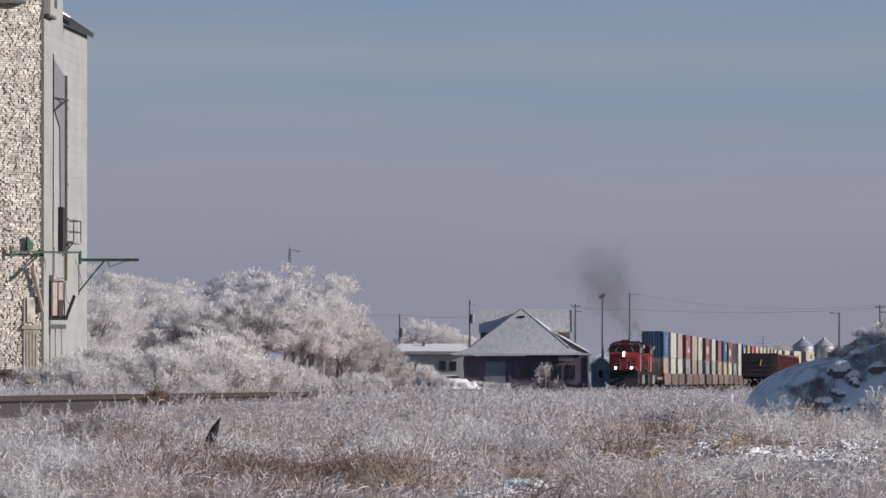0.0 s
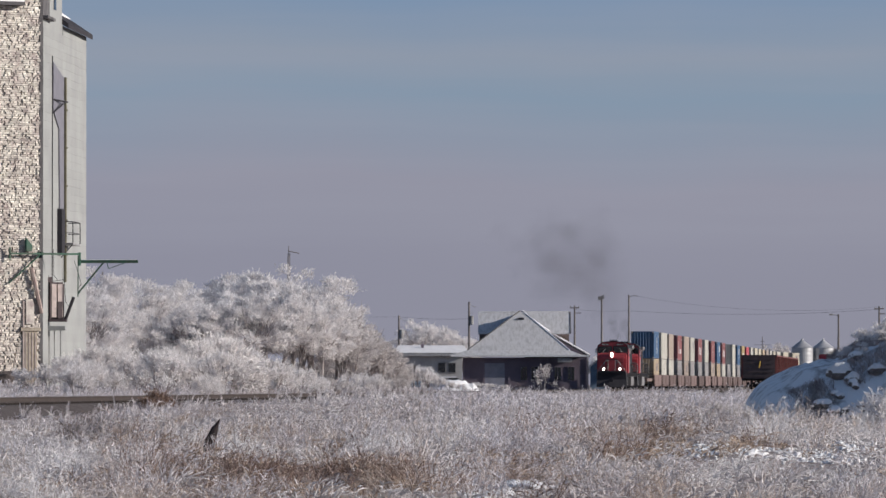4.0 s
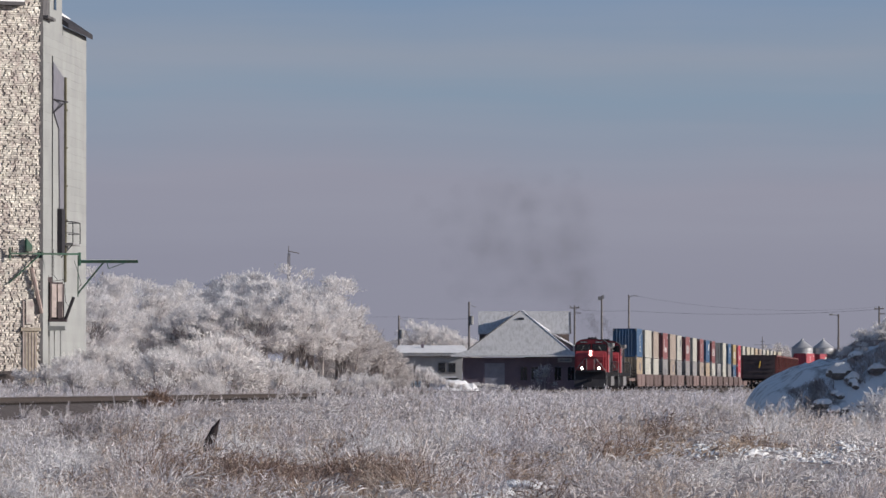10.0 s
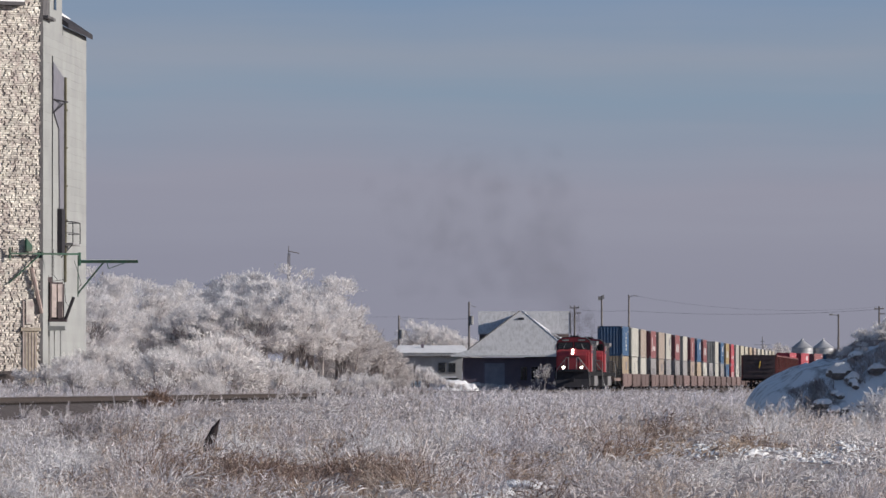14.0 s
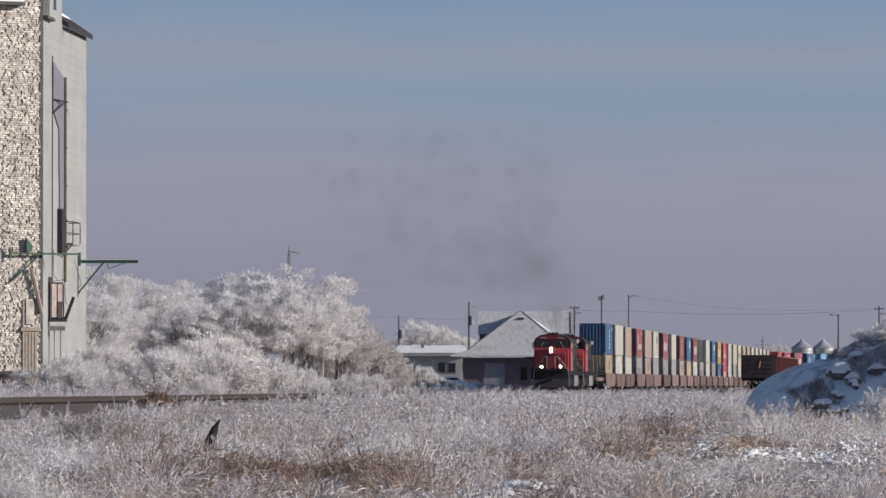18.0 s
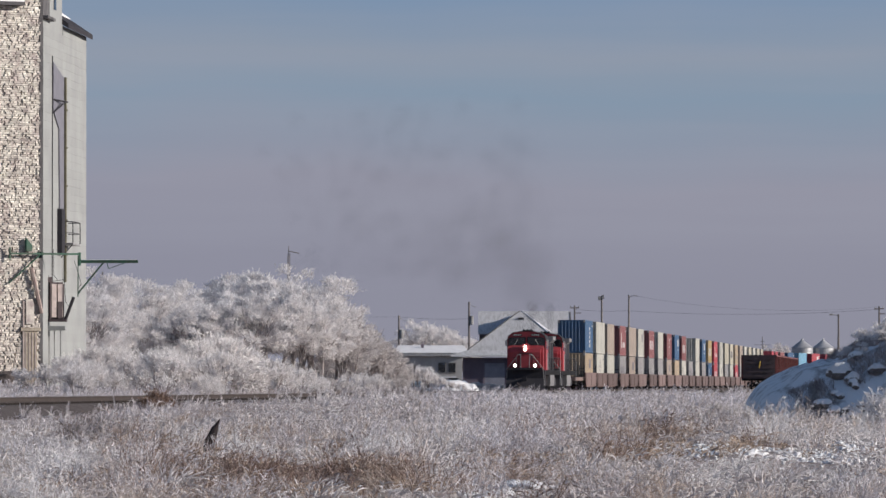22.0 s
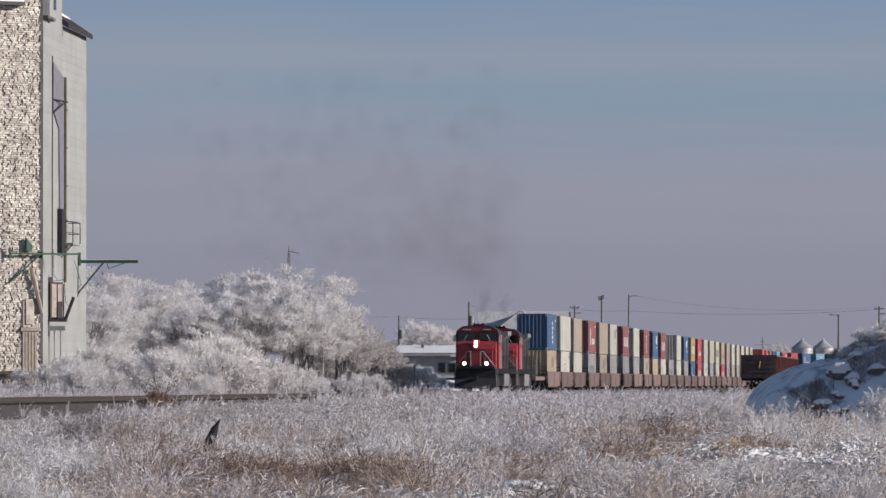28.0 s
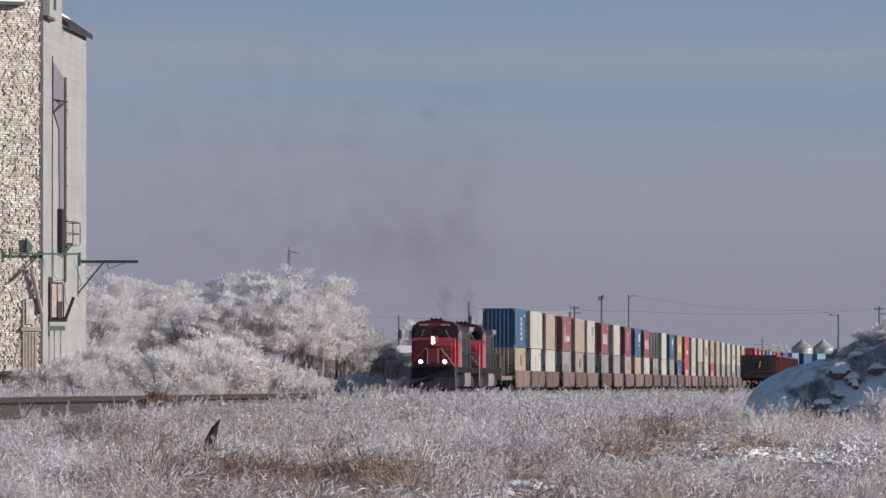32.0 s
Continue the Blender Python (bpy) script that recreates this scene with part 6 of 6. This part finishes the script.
def snow_crust(rng, count):
    """Scattered lumps of crusted snow and fallen frost in the gaps."""
    x, y = rng.uniform(0.2, 10.8, count), rng.uniform(94, 158, count)
    x[: count // 5] = rng.uniform(-4.2, 1.6, count // 5)
    y[: count // 5] = rng.uniform(95, 104, count // 5)
    ok = clearing(x, y) & (np.abs(x / y) < 0.072)
    ok[: count // 5] = (rng.random(count // 5) < 0.03) | ((x[: count // 5] > 0.3) & (rng.random(count // 5) < 0.5))
    x, y = x[ok], y[ok]
    bm = bmesh.new()
    bmesh.ops.create_icosphere(bm, subdivisions=1, radius=1)
    bm.verts.ensure_lookup_table()
    unitv = np.array([v.co[:] for v in bm.verts])
    tris = np.array([[v.index for v in f.verts] for f in bm.faces])
    bm.free()
    V, T = [], []
    for i in range(len(x)):
        r = rng.uniform(0.010, 0.034) * (1.7 if rng.random() < 0.08 else 1) if x[i] > 1.7 else rng.uniform(0.012, 0.03)
        q = np.array([1 + 0.8 * noise.noise(Vector(u) * 1.8 + Vector((i, 0, 0))) + 0.35 * noise.noise(Vector(u) * 4 + Vector((0, i, 0))) for u in unitv])
        c = unitv * q[:, None] * (r * rng.uniform(1.0, 1.9), r * 1.3, r * rng.uniform(0.5, 0.9))
        V.append(c + (x[i], y[i], ground_z(x[i], y[i]) + r * 0.3 + rng.uniform(0, 0.10)))
        T.append(tris + i * len(unitv))
    tagged(new("snow_crust", tri_mesh("snow_crust", np.vstack(V), np.vstack(T), M_SNOW)), "scattered lumps of crusted snow between the weeds", "snow", kind="stuff")


snow_crust(rw, 5200)


def build_stake():
    s = thing("broken_stake", "short dark broken stake standing in the weeds", "stake", pose(-4.92, 138, ground_z(-4.92, 138) - 0.1, 0, 14, 0))
    bm = bmesh.new()
    rod(bm, (0, 0, 0), (0.02, 0, 0.55), 0.09, 0.12, sides=9)
    rod(bm, (0.02, 0, 0.5), (0.05, 0.02, 0.82), 0.12, 0.07, sides=9)
    rod(bm, (0.05, 0.02, 0.8), (0.10, 0, 1.0), 0.06, 0.012, sides=7)
    part("stake", bm, mat("dark_rotten_wood", (0.030, 0.022, 0.024), 0.95, other=(0.06, 0.048, 0.048), scale=6, fine=30), s)


build_stake()


# ---- earth and rubble pile ----
def pile_z(x, y):
    """Steep toe towards the railway, then a rougher crest; the unseen right end shades the face."""
    toe = 194.5 - 0.8 * min(max(x - 12.8, 0), 5)
    if x < 9.08 or y < toe - 1.5 or y > 216:
        return 0.0
    # unseen beyond x 13.5, raised to keep the sun off the face
    h = float(np.interp(x, (9.08, 9.36, 9.7, 10.1, 10.6, 11.1, 11.7, 12.3, 12.8, 13.5, 15, 24), (0.1, 0.84, 1.20, 1.50, 1.82, 1.95, 2.02, 2.20, 2.42, 2.72, 3.25, 3.25)))
    f = min(max((y - toe) / 5.0, 0), 1)
    b = min(max((216 - y) / 9, 0), 1)
    h *= f * f * (3 - 2 * f) * b
    rough = 0.10 + 0.16 * min(max((x - 10.6) / 2, 0), 1)
    return h + rough * f * (noise.noise((x * 1.1, y * 0.6, 1)) + 0.7 * noise.noise((x * 3.1, y * 1.7, 5)))


def build_pile():
    xs, ys = np.arange(7.9, 24.2, 0.13), np.arange(189, 216.2, 0.25)
    w = len(xs)
    verts = [(x, y, ground_z(x, y) - 0.08 + pile_z(x, y)) for y in ys for x in xs]
    faces = [(r * w + c, r * w + c + 1, (r + 1) * w + c + 1, (r + 1) * w + c) for r in range(len(ys) - 1) for c in range(w - 1)]
    me = mesh("earth_mound", verts, faces, M_PILE)
    me.polygons.foreach_set("use_smooth", [True] * len(me.polygons))
    tagged(new("earth_mound", me), "heap of dark earth under blue-shaded snow", "earth pile")
    r = random.Random(2)
    stones = [(11.68, 198.1, 0.37), (12.06, 197.6, 0.24), (12.22, 199.0, 0.22), (12.75, 197.6, 0.25), (11.1, 196.6, 0.26), (11.42, 196.2, 0.22), (11.75, 196.3, 0.2), (11.3, 195.6, 0.18), (12.0, 196.0, 0.2)]
    stones += [(r.uniform(11.3, 13.4), r.uniform(195.6, 197.4), r.uniform(0.07, 0.15)) for k in range(16)]
    for px, py, s in stones:
        z = ground_z(px, py) + pile_z(px, py) - 0.25 * s
        rock = thing("boulder", "snow-capped chunk of broken concrete on the earth pile", "boulder", pose(px, py, z, 0, 0, r.uniform(0, 360)), group="rubble on the pile")
        bm = bmesh.new()
        bmesh.ops.create_icosphere(bm, subdivisions=3, radius=1)
        for v in bm.verts:
            c = v.co.copy()
            q = 1 + 0.26 * noise.noise(c * 1.1 + Vector((px * 9, py, 0))) + 0.08 * noise.noise(c * 3.5 + Vector((py, px, 0)))
            v.co = Vector((c.x * q * s * 1.05, c.y * q * s, c.z * q * s * 0.80 + 0.1 * s))
        bm.normal_update()
        cap = bm.copy()
        bmesh.ops.delete(cap, geom=[f for f in cap.faces if f.normal.z < 0.25], context="FACES")
        solid = bmesh.ops.extrude_face_region(cap, geom=list(cap.faces))
        for v in [g for g in solid["geom"] if isinstance(g, bmesh.types.BMVert)]:
            v.co.z += 0.03
        part("stone", bm, M_ROCK, rock)
        part("snow_cap", cap, M_SNOW, rock)
    for i in range(46):
        x, y = r.uniform(11.9, 16.0), r.uniform(198.4, 206)
        if x < 12.8 and y < 199.0:
            continue
        plant("frosted_shrub", r.choice(SHRUB), "small frosted shrub growing on the earth pile", "bush", x, y, r.uniform(0, 360), z=ground_z(x, y) + pile_z(x, y) - 0.12, group="shrubs on the pile", s=r.uniform(0.12, 0.22) if x < 12.6 else r.uniform(0.24, 0.46))
    for x, y, s in ((12.3, 187.5, 0.78), (12.05, 188.0, 0.42), (12.5, 188.4, 0.9)):
        plant("frosted_shrub", r.choice(SHRUB), "small frosted shrub beside the earth pile", "bush", x, y, r.uniform(0, 360), group="shrubs on the pile", s=s)


build_pile()


def pile_weeds(rng, count):
    """Thin dead grass rooted in the pile."""
    x, y = rng.uniform(11.8, 15, count), rng.uniform(197.3, 207, count)
    x[: count // 2] = rng.uniform(11.8, 13.4, count // 2)
    z = np.array([ground_z(a, b) + pile_z(a, b) - 0.05 for a, b in zip(x, y)])
    clump = np.array([noise.noise((a * 1.2, b * 0.7, 9)) for a, b in zip(x, y)])
    ok = clump > -0.05
    x, y, z = x[ok], y[ok], z[ok]
    n = len(x)
    d = unit(np.column_stack((rng.normal(-0.1, 0.4, n), rng.normal(-0.1, 0.3, n), np.ones(n))))
    v, t = strips(np.column_stack((x, y, z)), d, rng.uniform(0.08, 0.27, n), rng.uniform(0.010, 0.022, n), rng.normal(0, 0.35, n), rng, segs=3)
    tagged(new("pile_grass", tri_mesh("pile_grass", v, t, M_STEM)), "frosted dead grass growing on the earth pile", "weeds", kind="stuff")
    # dark bare grass along the shaded flank, shade partly put into its colour
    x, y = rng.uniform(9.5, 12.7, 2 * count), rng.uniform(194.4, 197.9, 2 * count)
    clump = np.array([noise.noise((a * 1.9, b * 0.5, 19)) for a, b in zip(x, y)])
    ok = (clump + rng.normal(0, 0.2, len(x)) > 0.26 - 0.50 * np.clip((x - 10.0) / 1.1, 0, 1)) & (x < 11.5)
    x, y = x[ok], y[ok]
    z = np.array([ground_z(a, b) + pile_z(a, b) - 0.05 for a, b in zip(x, y)])
    n = len(x)
    d = unit(np.column_stack((rng.normal(-0.15, 0.3, n), rng.normal(-0.3, 0.3, n), np.ones(n))))
    v, t = strips(np.column_stack((x, y, z)), d, rng.uniform(0.07, 0.20, n), rng.uniform(0.010, 0.020, n), rng.normal(0, 0.4, n), rng, segs=2)
    tagged(new("dark_pile_grass", tri_mesh("dark_pile_grass", v, t, M_DARKGRASS)), "dark bare grass on the earth pile, darkened partly for the flank's shade", "weeds", kind="stuff")


pile_weeds(rw, 12000)

# darker clumps and leafless bushes in the near field; the greys hold painted shade
plant("frosted_bush", BUSH_DIM, "low frosted bush before the earth pile, greyed to stand for shade", "bush", 8.0, 189, 40, group="field bushes", s=0.27)
plant("frosted_bush", BUSH_DIM, "low frosted bush before the earth pile, greyed to stand for shade", "bush", 8.5, 190, 140, group="field bushes", s=0.22)
for x, y, s in ((-7.95, 150, 1.0), (-7.5, 151, 0.85), (-8.3, 149, 0.8), (-7.7, 147, 0.7), (-10.75, 250, 0.95), (-10.5, 251, 0.8), (-11.0, 249, 0.7)):
    if y < 200:
        plant("grey_bush", BUSH_GREY, "small bush in the weeds, dark grey to stand for shade", "bush", x, y, 20, group="field bushes", s=s)
    else:
        plant("brown_bush", BUSH_BROWN, "small dark brown bush in the weeds", "bush", x, y, 20, group="field bushes", s=s)


# ---- smoke ----
def smoke_material(name, alpha):
    m = bpy.data.materials.new(name)
    m.use_nodes = True
    n, l = m.node_tree.nodes, m.node_tree.links
    p = n["Principled BSDF"]
    p.inputs["Base Color"].default_value = (0.10, 0.085, 0.09, 1)
    p.inputs["Roughness"].default_value = 1.0
    p.inputs["Specular IOR Level"].default_value = 0.0
    p.inputs["Alpha"].default_value = alpha
    return m


M_SMOKE, M_SMOKE_MID, M_SMOKE_THIN = smoke_material("smoke", 0.0036), smoke_material("drifting_smoke", 0.0017), smoke_material("thin_smoke", 0.0012)
PUFFS = []


def build_smoke():
    rng = np.random.default_rng(3)
    plume = thing("exhaust_smoke", "thin dark-grey plume of diesel smoke drifting from the locomotive", "smoke")
    kinds = []
    for k in range(6):
        bm = bmesh.new()
        for r in (1.35, 1.1, 0.85, 0.62, 0.38):      # soft: thin shells one in another
            bmesh.ops.create_icosphere(bm, subdivisions=2 if r > 1.2 else 1, radius=r)
        for v in bm.verts:
            v.co = v.co * (1 + 0.5 * noise.noise(v.co * 1.1 + Vector((k * 3, 0, 0))))
        me = bpy.data.meshes.new("puff")
        bm.to_mesh(me)
        bm.free()
        me.materials.append(M_SMOKE)
        kinds.append(me)
    for me in list(kinds):
        mid = me.copy()
        mid.materials[0] = M_SMOKE_MID
        for v in mid.vertices:
            v.co = v.co * 1.2
        kinds.append(mid)
    for me in kinds[:6]:      # later, thinner and wider puffs
        wide = me.copy()
        wide.materials[0] = M_SMOKE_THIN
        for v in wide.vertices:
            v.co = v.co * (1.5 + 0.1 * (len(kinds) - 12))
        kinds.append(wide)
    times = list(rng.uniform(-7, -1.2, 130)) + list(rng.uniform(-5, 23, 200)) + list(rng.uniform(23, 31.6, 36))
    for i, te in enumerate(sorted(times)):
        PUFFS.append((part("puff", kinds[i % 6 + ((6 if i % 2 else 12) if te > -2.5 else (12 if i % 3 == 0 else 0))], None, plume), te, np.clip(rng.normal(0, 1, 3), -1.5, 1.5), rng.uniform(0, 360)))


build_smoke()
WISPS = []


def build_wisps():
    """Denser smoke low over the two exhaust stacks."""
    rng = np.random.default_rng(9)
    plume = thing("stack_smoke", "small dark wisps of diesel smoke over the locomotives' exhaust stacks", "smoke")
    dense = smoke_material("dense_smoke", 0.03)
    for k in range(20):
        bm = bmesh.new()
        bmesh.ops.create_icosphere(bm, subdivisions=2, radius=0.24 + 0.022 * (k % 10))
        for v in bm.verts:
            v.co = v.co * (1 + 0.6 * noise.noise(v.co * 3 + Vector((k * 3, 0, 0))))
        WISPS.append((part("puff", bm, dense, plume), 11.2 + 22.3 * (k // 10), 0.1 + 0.24 * (k % 10), rng.normal(0, 0.12, 2)))


build_wisps()


# ---- what moves ----
def nose_y(t):
    """Distance of the lead nose from the camera as the train gathers speed."""
    return 686.65 - 4.9147 * t - 0.09603 * t * t + 0.000412873 * t ** 3


def nose_u(t):
    return (nose_y(t) - 445) / math.cos(HEADING)


def motions():
    ticks = [0, 4, 8, 12, 16, 20, 24, 28, 32]
    for ob, off, z, length in TRAIN:
        rows = []
        for t in ticks:
            u = nose_u(t) + off
            x0, y0, _ = track_at(u)
            x1, y1, _ = track_at(u + length)
            rows.append((t, pose(x0, y0, z, 0, 0, -math.degrees(math.atan2(x1 - x0, y1 - y0)))))
        walk(ob, rows)
    for ob, off, up, w in WISPS:
        rows = []
        for t in range(0, 33, 2):
            x, y, h = track_at(nose_u(t) + off + 0.35 * up)
            sway = 0.12 * up * math.sin(1.9 * t + 2.0 * up)
            rows.append((t, pose(x + w[0] - 0.16 * up + sway, y + w[1], 4.65 + up + 0.1 * math.sin(2.3 * t), 0, 0, 20 * t)))
        walk(ob, rows)
    for ob, te, w, turn in PUFFS:
        rows = []
        for t in sorted(set([k for k in ticks if abs(k - te) > 0.5] + [te - 0.4, te - 0.2, te, te + 0.7, te + 1.6, te + 2.8, 0, 32])):
            if t < 0 or t > 32:
                continue
            age = t - te
            x, y, h = track_at(nose_u(min(t, te)) + 11.2)
            if age <= 0:
                rows.append((t, pose(x, y, 3.1 if age > -0.1 else -6.0, 0, 0, turn)))
                continue
            wide = 0.25 + 0.36 * age ** 0.95
            dx = -0.95 * age + w[0] * wide
            dz = 7.5 * (1 - math.exp(-age / 3.5)) + 0.24 * age + w[2] * wide * 0.8
            rows.append((t, pose(x + dx, y - 0.6 * age + w[1] * wide, 3.2 + 1.8 * min(1, age * 2) + max(dz, 0.3 * age), 0, 0, turn + 4 * age)))
        walk(ob, rows)


motions()
